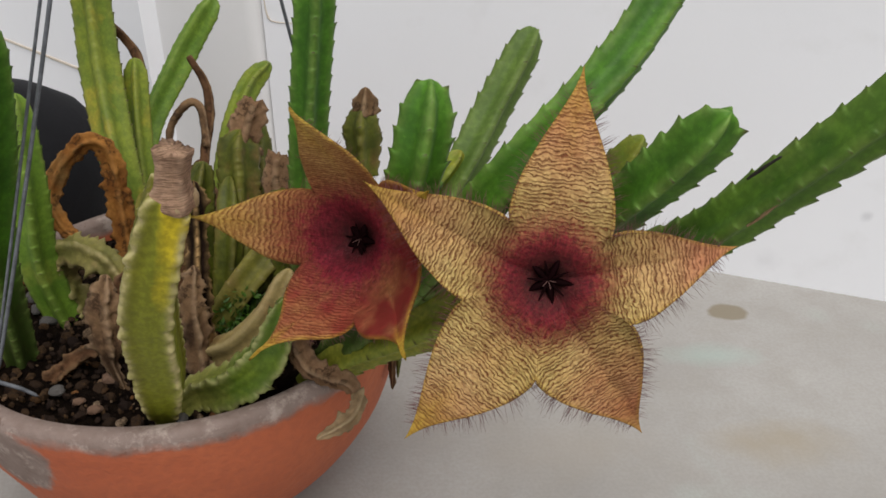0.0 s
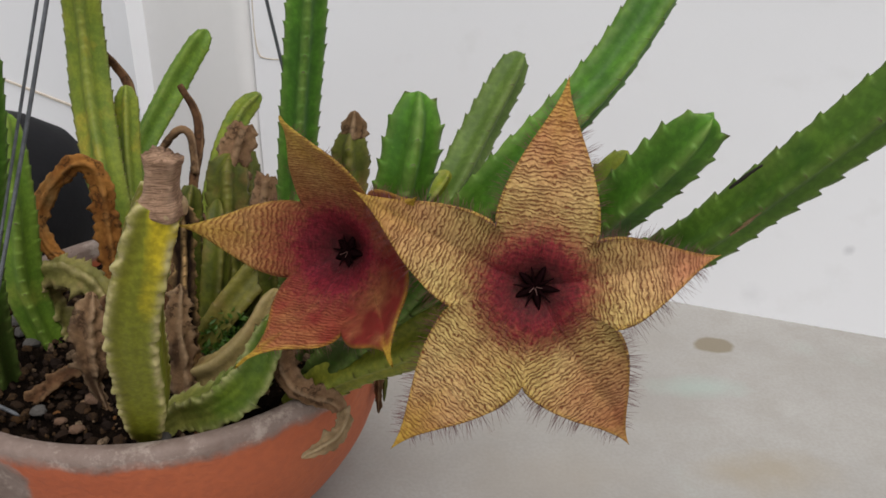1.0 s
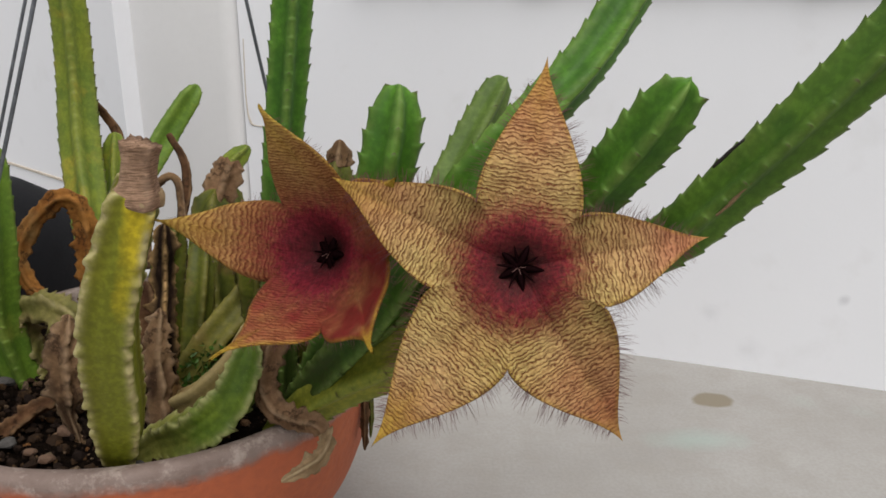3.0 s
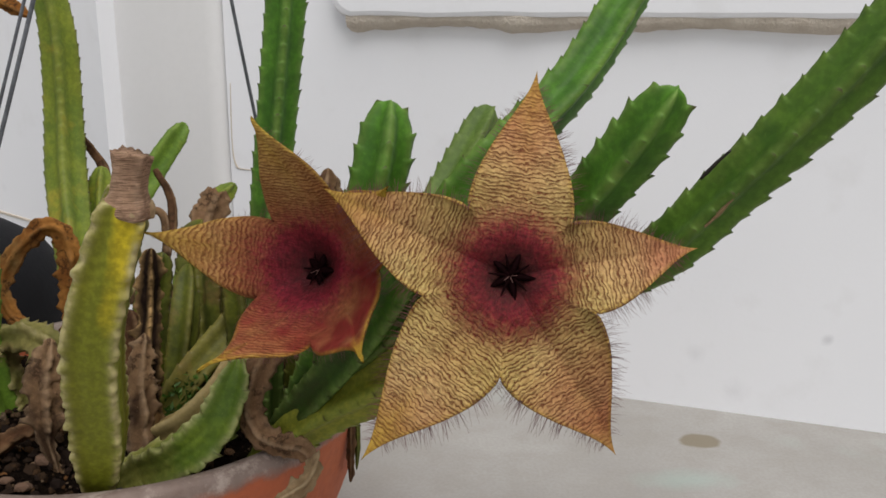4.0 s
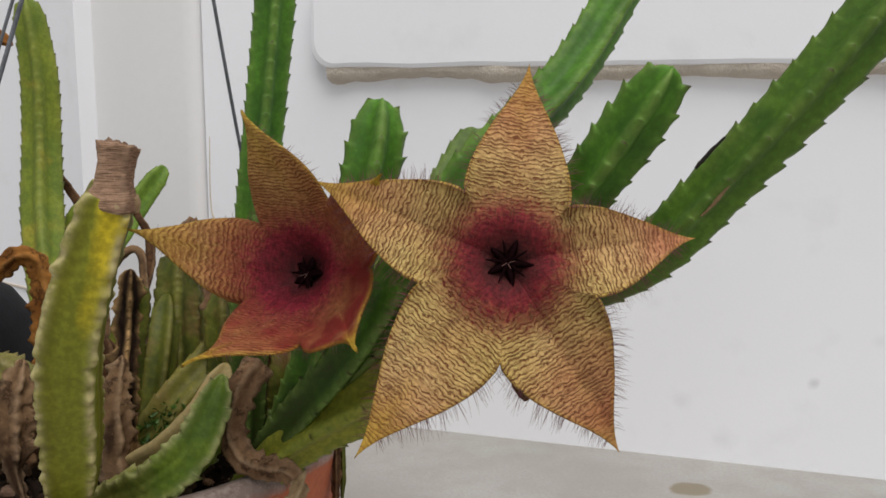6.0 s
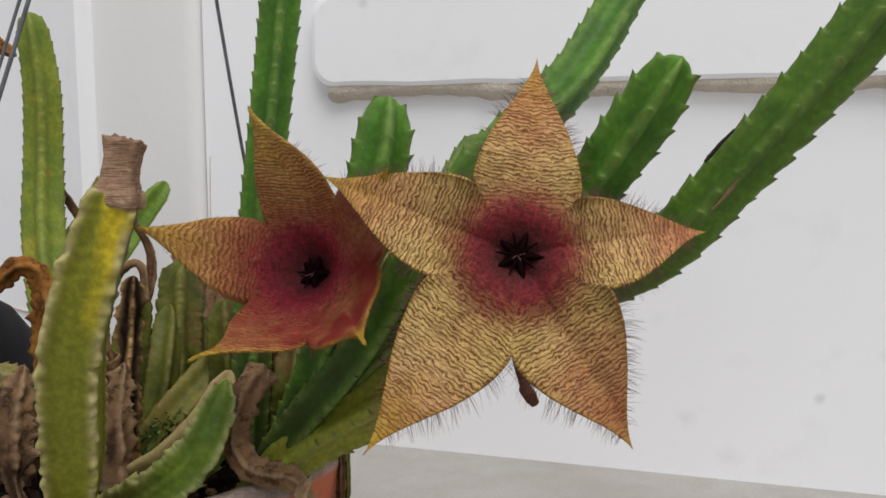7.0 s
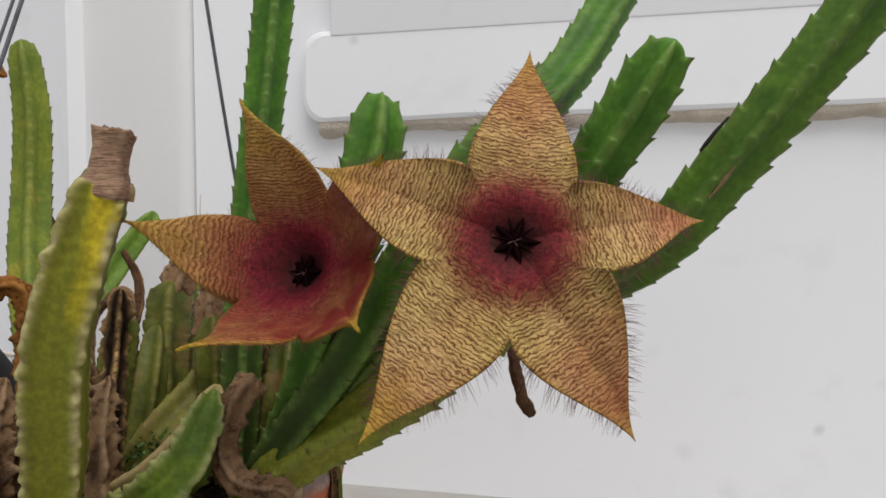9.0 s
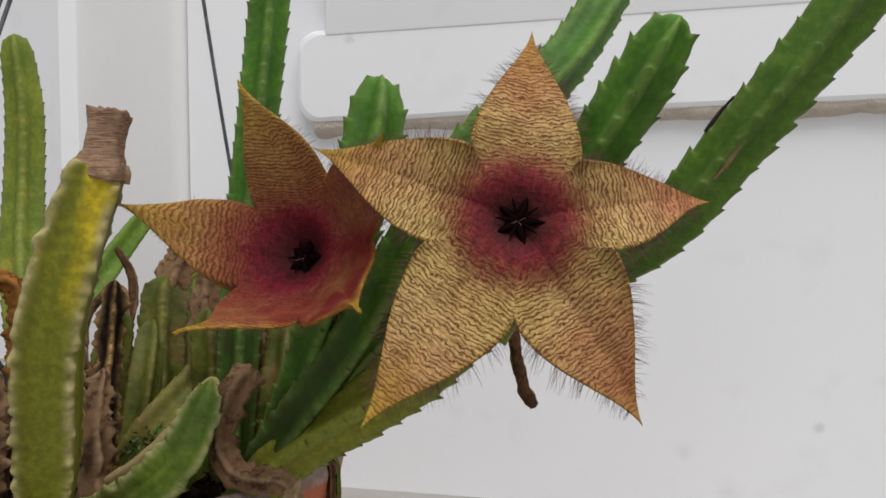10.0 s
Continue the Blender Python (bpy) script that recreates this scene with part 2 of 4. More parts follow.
def pebble_material():
    m, nt, b = material("pebble", 0.8)
    b.inputs["Specular IOR Level"].default_value = 0.08
    pick = nt.nodes.new("ShaderNodeObjectInfo").outputs["Random"]
    c = ramp(nt, pick, [(0.0, (0.014, 0.008, 0.005)), (0.5, (0.035, 0.019, 0.010)), (0.78, (0.07, 0.034, 0.013)), (0.93, (0.16, 0.07, 0.024)), (1.0, (0.22, 0.16, 0.11))])
    c = blend(nt, ramp(nt, texture(nt, 3, 4), [(0.4, 0.6), (0.6, 0.0)]), c, (0.02, 0.014, 0.01))
    nt.links.new(c, b.inputs["Base Color"])
    return m


PEBBLE, PEBBLE_ONE = grit_material(), pebble_material()
BLACK = speckled("black_plastic", (0.008, 0.008, 0.010), (0.005, 0.005, 0.006), 20, 0.7)
BLACK.node_tree.nodes["Principled BSDF"].inputs["Specular IOR Level"].default_value = 0.15
LEAF = speckled("feathery_leaf", (0.075, 0.165, 0.012), (0.02, 0.055, 0.005), 120, 0.5)


def terracotta():
    m, nt, b = material("terracotta", 0.75)
    big, small = texture(nt, 9, 4), texture(nt, 160, 5)
    c = blend(nt, ramp(nt, big, [(0.35, 0.0), (0.65, 1.0)]), (0.40, 0.095, 0.036), (0.47, 0.125, 0.048))
    c = blend(nt, ramp(nt, small, [(0.38, 0.35), (0.6, 0.0)]), c, (0.3, 0.075, 0.035))
    # lime crust along the lip, with a ragged lower edge
    co = nt.nodes.new("ShaderNodeTexCoord").outputs["Object"]
    sep = nt.nodes.new("ShaderNodeSeparateXYZ")
    nt.links.new(co, sep.inputs[0])
    level = maths(nt, "ADD", sep.outputs["Z"], maths(nt, "MULTIPLY", maths(nt, "SUBTRACT", texture(nt, 22, 5, 0.65), 0.5), 0.024))
    patch = node(nt, "ShaderNodeVectorMath")
    patch.operation = "DISTANCE"
    nt.links.new(co, patch.inputs[0])
    patch.inputs[1].default_value = (-0.300, 0.450, 0.163)
    level = maths(nt, "MAXIMUM", level, maths(nt, "SUBTRACT", 0.221, maths(nt, "ADD", patch.outputs["Value"], maths(nt, "MULTIPLY", maths(nt, "SUBTRACT", texture(nt, 60, 4, 0.6), 0.5), 0.02))))
    crust = ramp(nt, level, [(0.1835, 0.0), (0.189, 0.92)])
    lime = blend(nt, texture(nt, 70, 4), (0.105, 0.080, 0.065), (0.27, 0.225, 0.20))
    lime = blend(nt, ramp(nt, texture(nt, 34, 6, 0.75), [(0.52, 0.0), (0.64, 0.6)]), lime, (0.48, 0.42, 0.37))
    lime = blend(nt, ramp(nt, texture(nt, 55, 5, 0.7), [(0.30, 0.7), (0.38, 0.0)]), lime, (0.07, 0.045, 0.032))
    c = blend(nt, crust, c, lime)
    nt.links.new(c, b.inputs["Base Color"])
    bump(nt, b, maths(nt, "ADD", small, maths(nt, "MULTIPLY", crust, texture(nt, 130, 5, 0.7))), 0.5, 0.002)
    return m


def plaster():
    m, nt, b = material("white_painted_plaster", 0.7)
    big, mid, small = texture(nt, 1.6, 4), texture(nt, 14, 5), texture(nt, 190, 4)
    c = blend(nt, ramp(nt, big, [(0.35, 0.0), (0.65, 1.0)]), (0.835, 0.842, 0.872), (0.87, 0.878, 0.908))
    c = blend(nt, ramp(nt, mid, [(0.28, 0.16), (0.42, 0.0)]), c, (0.62, 0.61, 0.6))
    co = nt.nodes.new("ShaderNodeTexCoord").outputs["Object"]
    for x, z, size, amount in ((0.552, 0.112, 0.009, 0.35), (0.451, 0.03, 0.02, 0.12), (-0.022, 0.598, 0.009, 0.3), (0.40, 0.075, 0.014, 0.12), (0.62, 0.17, 0.01, 0.1), (0.36, 0.2, 0.012, 0.08)):
        put = node(nt, "ShaderNodeMapping", Location=(-x / size, 0, -z / size), Scale=(1 / size, 0, 1 / size))
        nt.links.new(co, put.inputs[0])
        far = nt.nodes.new("ShaderNodeVectorMath")
        far.operation = "LENGTH"
        nt.links.new(put.outputs[0], far.inputs[0])
        d = maths(nt, "ADD", far.outputs["Value"], maths(nt, "MULTIPLY", maths(nt, "SUBTRACT", texture(nt, 90, 3), 0.5), 0.9))
        c = blend(nt, ramp(nt, d, [(0.2, amount), (1.0, 0.0)]), c, (0.42, 0.42, 0.45))
    nt.links.new(c, b.inputs["Base Color"])
    bump(nt, b, blend(nt, 0.35, small, mid), 0.1, 0.002)
    return m


def concrete():
    m, nt, b = material("worn_concrete", 0.8)
    big, mid, small = texture(nt, 3.2, 5, 0.6), texture(nt, 22, 5, 0.6), texture(nt, 260, 5)
    c = blend(nt, ramp(nt, big, [(0.3, 0.0), (0.7, 1.0)]), (0.285, 0.268, 0.248), (0.395, 0.382, 0.362))
    c = blend(nt, ramp(nt, mid, [(0.36, 0.45), (0.55, 0.0)]), c, (0.3, 0.28, 0.25))
    c = blend(nt, ramp(nt, texture(nt, 5.5, 3), [(0.6, 0.0), (0.72, 0.35)]), c, (0.36, 0.42, 0.38))
    c = blend(nt, ramp(nt, small, [(0.4, 0.25), (0.6, 0.0)]), c, (0.25, 0.235, 0.215))
    co = nt.nodes.new("ShaderNodeTexCoord").outputs["Object"]
    wavy = nt.nodes.new("ShaderNodeTexNoise")
    wavy.inputs["Scale"].default_value = 30
    nt.links.new(co, wavy.inputs["Vector"])
    for x, y, wide, deep, colour, amount, soft in ((0.357, 0.884, 1.0, 0.72, (0.2, 0.165, 0.11), 0.85, 0.25), (0.311, 0.794, 2.6, 1.0, (0.33, 0.44, 0.40), 0.4, 0.8),
                                                   (0.34, 0.65, 3.2, 1.5, (0.3, 0.24, 0.15), 0.45, 0.8), (0.12, 0.64, 4.5, 2.2, (0.34, 0.3, 0.25), 0.35, 0.9)):
        put = node(nt, "ShaderNodeMapping", Location=(-x / (0.027 * wide), -y / (0.027 * deep), 0), Scale=(1 / (0.027 * wide), 1 / (0.027 * deep), 0))
        nt.links.new(co, put.inputs[0])
        far = nt.nodes.new("ShaderNodeVectorMath")
        far.operation = "LENGTH"
        nt.links.new(put.outputs[0], far.inputs[0])
        d = maths(nt, "ADD", far.outputs["Value"], maths(nt, "MULTIPLY", maths(nt, "SUBTRACT", wavy.outputs["Fac"], 0.5), 0.8))
        c = blend(nt, ramp(nt, d, [(1.0 - soft, amount), (1.0, 0.0)]), c, colour)
    nt.links.new(c, b.inputs["Base Color"])
    bump(nt, b, blend(nt, 0.5, small, mid), 0.3, 0.002)
    return m


TERRACOTTA, PLASTER, CONCRETE = terracotta(), plaster(), concrete()
# pier colour, slightly greyer and warmer than the main wall
PIER_WHITE = speckled("pier_white", (0.82, 0.815, 0.815), (0.77, 0.765, 0.765), 3.0, 0.7, 0.08, 0.002, 30)
RAWEDGE = speckled("bare_render", (0.70, 0.63, 0.54), (0.54, 0.47, 0.39), 40, 0.9, 0.8, 0.004)


# ---- builders ----
def mesh_of(bm, name, mat, smooth=True):
    me = bpy.data.meshes.new(name)
    bm.to_mesh(me)
    bm.free()
    me.materials.append(mat)
    if smooth:
        me.polygons.foreach_set("use_smooth", [True] * len(me.polygons))
    return me


def part(name, bm, mat, parent=None, label="", smooth=True):
    ob = new(name, mesh_of(bm, name, mat, smooth))
    if parent is not None:
        ob.parent = parent
        if parent.parent is None:
            ob.matrix_parent_inverse = parent.matrix_basis.inverted()
    return tagged(ob, label=label)


def thing(name, at, label, category, group=""):
    ob = new(name)
    ob.matrix_basis = pose(*at)
    return tagged(ob, label, category, group)


def spline(points, step):
    """Catmull-Rom through rows of numbers, at even steps of arc length."""
    p = [np.array(q, float) for q in points]
    p = [2 * p[0] - p[1]] + p + [2 * p[-1] - p[-2]]
    fine = []
    for a, b, c, d in zip(p, p[1:], p[2:], p[3:]):
        for u in np.linspace(0, 1, 40, endpoint=False):
            fine.append(0.5 * (2 * b + (c - a) * u + (2 * a - 5 * b + 4 * c - d) * u * u + (3 * b - a - 3 * c + d) * u ** 3))
    fine.append(p[-2])
    fine = np.array(fine)
    along = np.concatenate([[0], np.cumsum(np.linalg.norm(np.diff(fine[:, :3], axis=0), axis=1))])
    n = max(4, int(along[-1] / step) + 1)
    s = np.linspace(0, along[-1], n)
    return s, np.stack([np.interp(s, along, fine[:, k]) for k in range(fine.shape[1])], axis=1)


def stem_mesh(points, turn=0.0, cork_sides=False, tooth=0.16, spacing=0.012, waist=0.58, rough=0.0, tip=0.02, step=0.0013, seed=0, frill=None, around=32, flat=1.0, end="round", bend_tooth=1.25, ragged=0.0, wave=0.0):
    """A four-ribbed toothed stem along rows of (x, y, z, radius)."""
    rng = random.Random(seed)
    s, rows = spline(points, step)
    length = s[-1]
    bm = bmesh.new()
    ridge, flank, rootward, thorn = [bm.verts.layers.float.new(k) for k in ("ridge", "flank", "rootward", "thorn")]
    t0 = Vector(rows[1][:3] - rows[0][:3]).normalized()
    side = t0.cross(Vector((0, 1, 0.13))).normalized()
    off = [rng.random() * 0.3 + 0.5 * (k % 2) for k in range(4)]
    jit = [[0.75 + 0.5 * rng.random() for _ in range(int(length / spacing) + 3)] for _ in range(4)]
    rings = []
    for i in range(len(s)):
        a, b = rows[max(0, i - 1)][:3], rows[min(len(s) - 1, i + 1)][:3]
        t = Vector(b - a).normalized()
        side = (side - t * side.dot(t)).normalized()
        up = t.cross(side)
        R = whole = rows[i][3]
        left = length - s[i]
        if end == "round" and left < tip:
            R *= max(0.04, math.sqrt(max(0.0, 1 - (1 - left / tip) ** 2))) * 0.92 + 0.08 * left / tip
        ring = []
        for k in range(around):
            th = 2 * math.pi * k / around
            c = abs(math.cos(2 * th))
            q = int(round(th / (math.pi / 2))) % 4
            r = R * (waist + (1 - waist) * c ** (6.0 if wave else 3.2) * (0.4 if cork_sides and q % 2 else 1.0))
            ph = s[i] / spacing + off[q]
            saw = (ph % 1.0)
            saw = 0.34 * saw ** 1.5 + 0.66 * saw ** 6 if saw < 0.9 else (1 - saw) / 0.1 * 0.64
            edge = c ** 24
            lift = tooth * min(whole, R * 1.8) * saw * edge * jit[q][min(int(ph), len(jit[q]) - 1)]
            r += lift
            if rough:
                r *= 1 + rough * (noise.noise(Vector((s[i] * 90 + seed, math.cos(th) * 1.6, math.sin(th) * 1.6))) + 0.5 * noise.noise(Vector((s[i] * 300 + seed, math.cos(th) * 3.5, math.sin(th) * 3.5))))
                r += R * (rough * 1.5 if frill is None else frill * (0.15 if cork_sides and q % 2 else 1.0)) * edge * (noise.noise(Vector((s[i] * 150 + seed, q * 7.0, 0))) + 0.35 * noise.noise(Vector((s[i] * 420 + seed, q * 7.0, 4))))
            ang = th + radians(turn) + wave * edge * noise.noise(Vector((s[i] * 110 + seed, q * 9.0, 2)))
            place = Vector(rows[i][:3]) + side * (math.cos(ang) * r) + up * (math.sin(ang) * r * flat) + t * (lift * bend_tooth)
            v = bm.verts.new(place)
            if ragged and left < 0.004:
                v.co += t * (ragged * (1 - left / 0.004) * (noise.noise(Vector((math.cos(th) * 1.4, math.sin(th) * 1.4, seed))) + 0.7 * noise.noise(Vector((math.cos(th) * 5, math.sin(th) * 5, seed)))))
            v[ridge] = c ** (26 if wave else 9) * (0.0 if cork_sides and q % 2 else 1.0)
            v[thorn] = edge * max(0.0, saw - 0.42) * 4.0 if tooth > 0.1 else 0.0
            # 1 at the root, fading to 0 at three quarters of the length
            v[rootward] = max(0.0, 1 - s[i] / length / 0.75)
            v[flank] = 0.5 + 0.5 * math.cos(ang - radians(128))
            ring.append(v)
        rings.append(ring)
    for r0, r1 in zip(rings, rings[1:]):
        for k in range(around):
            bm.faces.new((r0[k], r0[(k + 1) % around], r1[(k + 1) % around], r1[k]))
    for ring, flip in ((rings[0], True), (rings[-1], False)):
        m = bm.verts.new(sum((v.co for v in ring), Vector()) / around)
        for k in range(around):
            f = (ring[k], ring[(k + 1) % around], m)
            bm.faces.new(f[::-1] if flip else f)
    return bm


def tube_mesh(points, step=0.004, around=8, rough=0.0, seed=0):
    return stem_mesh(points, tooth=0, waist=0.98, rough=rough, tip=0.001, step=step, seed=seed, around=around)


def revolve(profile, segments=72, wobble=0.0):
    """A lathe body from (radius, height) rows."""
    bm = bmesh.new()
    rings = []
    for r, z in profile:
        ring = []
        for k in range(segments):
            a = 2 * math.pi * k / segments
            d = wobble * noise.noise(Vector((math.cos(a) * 2.2, math.sin(a) * 2.2, z * 30)))
            ring.append(bm.verts.new(((r + d) * math.cos(a), (r + d) * math.sin(a), z + 0.6 * d)))
        rings.append(ring)
    for r0, r1 in zip(rings, rings[1:]):
        for k in range(segments):
            bm.faces.new((r0[k], r0[(k + 1) % segments], r1[(k + 1) % segments], r1[k]))
    bm.faces.new(rings[0][::-1])
    bm.faces.new(rings[-1])
    return bm


def slab(x0, x1, y0, y1, z0, z1, bevel=0.0, cuts=0):
    bm = bmesh.new()
    bmesh.ops.create_cube(bm, size=1)
    for v in bm.verts:
        v.co = Vector(((x0 + x1) / 2 + v.co.x * (x1 - x0), (y0 + y1) / 2 + v.co.y * (y1 - y0), (z0 + z1) / 2 + v.co.z * (z1 - z0)))
    if cuts:
        bmesh.ops.subdivide_edges(bm, edges=[e for e in bm.edges if abs(e.verts[0].co.x - e.verts[1].co.x) > 0.01], cuts=cuts)
    if bevel:
        bmesh.ops.bevel(bm, geom=[e for e in bm.edges if len(e.link_faces) == 2 and e.calc_face_angle(0) > 0.5], offset=bevel, segments=4, profile=0.5, affect="EDGES")
    return bm


# ---- setting ----
floor_bm = bmesh.new()
bmesh.ops.create_grid(floor_bm, x_segments=8, y_segments=8, size=40)
ground = tagged(part("floor", floor_bm, CONCRETE, smooth=False), "worn pale grey concrete floor with faint stains", "floor", kind="structure")
WALL = pose(0, 1.115, 0, 0, 0, -20.07)


def on_wall(ob):
    ob.matrix_basis = WALL
    return ob


wall_bm = slab(-0.27, 4.0, 0.0, 0.25, 0, 3.2)
on_wall(tagged(part("wall_main", wall_bm, PLASTER, smooth=False), "white painted plaster wall with small dents", "wall", kind="structure"))
pier = slab(-0.465, -0.271, -0.012, 0.25, 0, 3.2, 0.024)
on_wall(tagged(part("wall_pier", pier, PIER_WHITE), "white plastered pier at the wall's corner", "wall", kind="structure"))
side_wall = slab(0, 4, 0, 0.25, 0, 3.2)
ws = part("wall_side", side_wall, PLASTER, smooth=False)
ws.matrix_basis = pose(-0.437, 1.235, 0, 0, 0, 139) @ Matrix.Scale(-1, 4, (0, 1, 0))
tagged(ws, "white plaster wall receding behind the pier", "wall", kind="structure")

joint = part("trim_joint", slab(0.02, 2.5, -0.0025, 0.01, 0.150, 0.1545, 0.001), RAWEDGE)
joint.matrix_basis = ws.matrix_basis.copy()
tagged(joint, "thin grey mortar joint along the side wall", "trim", kind="structure")

crack = part("trim_crack", tube_mesh([(-0.264, -0.0002, 0.40, 0.0007), (-0.266, -0.0002, 0.32, 0.0009), (-0.262, -0.0002, 0.284, 0.0014), (-0.250, -0.0002, 0.277, 0.0009), (-0.215, -0.0002, 0.278, 0.0006)], 0.004, 6, 0.3, 4), RAWEDGE)
on_wall(tagged(crack, "fine hooked crack in the white plaster", "trim", kind="structure"))

# raised band on the wall with a rough underside
def rounded_panel(x0, x1, z0, z1, depth, corner, bevel):
    """A plaster panel whose left end has rounded corners and whose edges are soft and uneven."""
    outline = []
    for k in range(13):
        a = math.pi / 2 + math.pi / 2 * k / 12
        outline.append((x0 + corner + corner * math.cos(a), z1 - corner + corner * math.sin(a)))
    for k in range(13):
        a = math.pi + math.pi / 2 * k / 12
        outline.append((x0 + corner + corner * math.cos(a), z0 + corner + corner * math.sin(a)))
    n = 150
    outline += [(x0 + corner + (x1 - x0 - corner) * k / n, z0 + 0.0025 * noise.noise(Vector((k * 0.35, 1, 0)))) for k in range(1, n + 1)]
    outline += [(x1 - (x1 - x0 - corner) * k / 40, z1) for k in range(0, 40)]
    bm = bmesh.new()
    layers = []
    for y, inset in ((0.0, 0.0), (-depth + bevel, 0.0), (-depth + bevel * 0.3, bevel * 0.3), (-depth, bevel)):
        row = []
        mz = (z0 + z1) / 2
        for x, z in outline:
            row.append(bm.verts.new((x + inset * (1 if x < x0 + corner else 0), y, z + inset * (1 if z < mz else -1))))
        layers.append(row)
    for r0, r1 in zip(layers, layers[1:]):
        for k in range(len(outline)):
            k1 = (k + 1) % len(outline)
            bm.faces.new((r0[k], r0[k1], r1[k1], r1[k]))
    bm.faces.new(layers[-1])
    bm.normal_update()
    bmesh.ops.recalc_face_normals(bm, faces=bm.faces)
    return bm


band = rounded_panel(-0.097, 4.0, 0.491, 0.613, 0.022, 0.03, 0.007)
trim = on_wall(tagged(part("trim_band", band, PLASTER, smooth=False), "white plaster band standing proud of the wall", "trim", kind="structure"))
upper = slab(-0.055, 4.0, -0.0232, 0.0, 0.604, 1.6, 0.003)
on_wall(tagged(part("trim_panel", upper, PLASTER), "white plaster panel above the raised band", "trim", kind="structure"))
raw = bmesh.new()
n_raw = 260
rows_raw = []
for i in range(n_raw + 1):
    x = -0.075 + i * 2.2 / n_raw
    dz = 0.008 * noise.noise(Vector((x * 9, 0, 0))) + 0.005 * noise.noise(Vector((x * 38, 3, 0)))
    dy = 0.004 * noise.noise(Vector((x * 22, 8, 0)))
    rows_raw.append([raw.verts.new((x, y, z)) for y, z in ((-0.0185 + dy * 0.4, 0.496), (-0.0180 + dy, 0.488 + dz * 0.3), (-0.015 + dy * 0.8, 0.482 + dz * 0.7), (0.001, 0.477 + dz * 0.9))])
for r0, r1 in zip(rows_raw, rows_raw[1:]):
    for k in range(3):
        raw.faces.new((r0[k], r0[k + 1], r1[k + 1], r1[k]))
on_wall(tagged(part("trim_underside", raw, RAWEDGE), "rough bare render under the raised band", "trim", kind="structure"))

# ---- terracotta bowl ----
CX, CY, RIM, RAD = -0.219, 0.617, 0.200, 0.186
bowl = thing("terracotta_bowl", (CX, CY, 0), "round terracotta bowl with lime-crusted rim standing on concrete", "flower pot")
prof = [(0.06, 0.0), (0.075, 0.002)]
for k in range(1, 15):
    z = 0.008 + (RIM - 0.025 - 0.008) * k / 14
    prof.append(((RAD + 0.002) * math.sqrt(1 - ((RIM - z) / 0.212) ** 2), z))
prof += [(RAD + 0.003, RIM - 0.012), (RAD + 0.002, RIM - 0.003), (RAD - 0.003, RIM), (RAD - 0.011, RIM - 0.001), (RAD - 0.015, RIM - 0.006), (RAD - 0.017, RIM - 0.03), (RAD - 0.03, RIM - 0.07)]
part("body", (lambda b: (bmesh.ops.translate(b, verts=b.verts, vec=(CX, CY, 0)), b)[1])(revolve(prof, 96, 0.003)), TERRACOTTA, bowl)


# ---- soil and grit ----
soil_bm = bmesh.new()
rings = []
for i in range(81):
    r = 0.1725 * i / 80
    ring = []
    for k in range(192):
        a = 2 * math.pi * k / 192
        x, y = CX + r * math.cos(a), CY + r * math.sin(a)
        z = 0.176 + 0.006 * noise.noise(Vector((x * 40, y * 40, 0))) + 0.004 * noise.noise(Vector((x * 130, y * 130, 2))) + 0.003 * noise.noise(Vector((x * 420, y * 420, 5))) + 0.006 * (1 - i / 80)
        ring.append(soil_bm.verts.new((x, y, z)))
    rings.append(ring)
for r0, r1 in zip(rings, rings[1:]):
    for k in range(192):
        soil_bm.faces.new((r0[k], r1[k], r1[(k + 1) % 192], r0[(k + 1) % 192]))
soil = tagged(part("potting_soil", soil_bm, SOIL), "dark damp potting soil with grit and small pebbles in the bowl", "soil")

rng = random.Random(5)
grit = bmesh.new()
for i in range(1900):
    a, r = rng.random() * 2 * math.pi, 0.168 * math.sqrt(rng.random())
    size = 0.0010 + 0.0046 * rng.random() ** 3.5
    c = Vector((CX + r * math.cos(a), CY + r * math.sin(a), 0.1775 + 0.006 * (1 - r / 0.17) + 0.002 * rng.random()))
    made = bmesh.ops.create_icosphere(grit, subdivisions=1, radius=size)
    m = Matrix.Translation(c) @ Euler((rng.random() * 6, rng.random() * 6, rng.random() * 6)).to_matrix().to_4x4() @ Matrix.Diagonal((1.3, 1.0, 0.7, 1))
    for v in made["verts"]:
        v.co = m @ (v.co * (1 + 0.25 * noise.noise(v.co * 900 + Vector((i, 0, 0)))))
tagged(part("grit", grit, PEBBLE, soil, smooth=False), "brown and grey grit", kind="stuff")
stones = []
for i in range(5):
    sb = bmesh.new()
    bmesh.ops.create_icosphere(sb, subdivisions=2, radius=1)
    for v in sb.verts:
        v.co = Vector((v.co.x * 1.35, v.co.y, v.co.z * 0.75)) * (1 + 0.3 * noise.noise(v.co * 1.3 + Vector((i * 9, 0, 0))))
    stones.append(mesh_of(sb, "pebble", PEBBLE_ONE, False))
for i in range(130):
    a, r = rng.random() * 2 * math.pi, 0.166 * math.sqrt(rng.random())
    if i % 2:
        a = rng.uniform(-2.7, -0.7)
        r = rng.uniform(0.08, 0.167)
    ob = new("pebble", stones[i % 5])
    size = rng.uniform(0.0016, 0.0054) if i % 3 else rng.uniform(0.0015, 0.004)
    ob.matrix_basis = pose(CX + r * math.cos(a), CY + r * math.sin(a), 0.1785 + 0.004 * (1 - r / 0.17), rng.uniform(-25, 25), rng.uniform(-25, 25), rng.uniform(0, 360)) @ Matrix.Diagonal((size, size, size, 1))
    ob.parent = soil

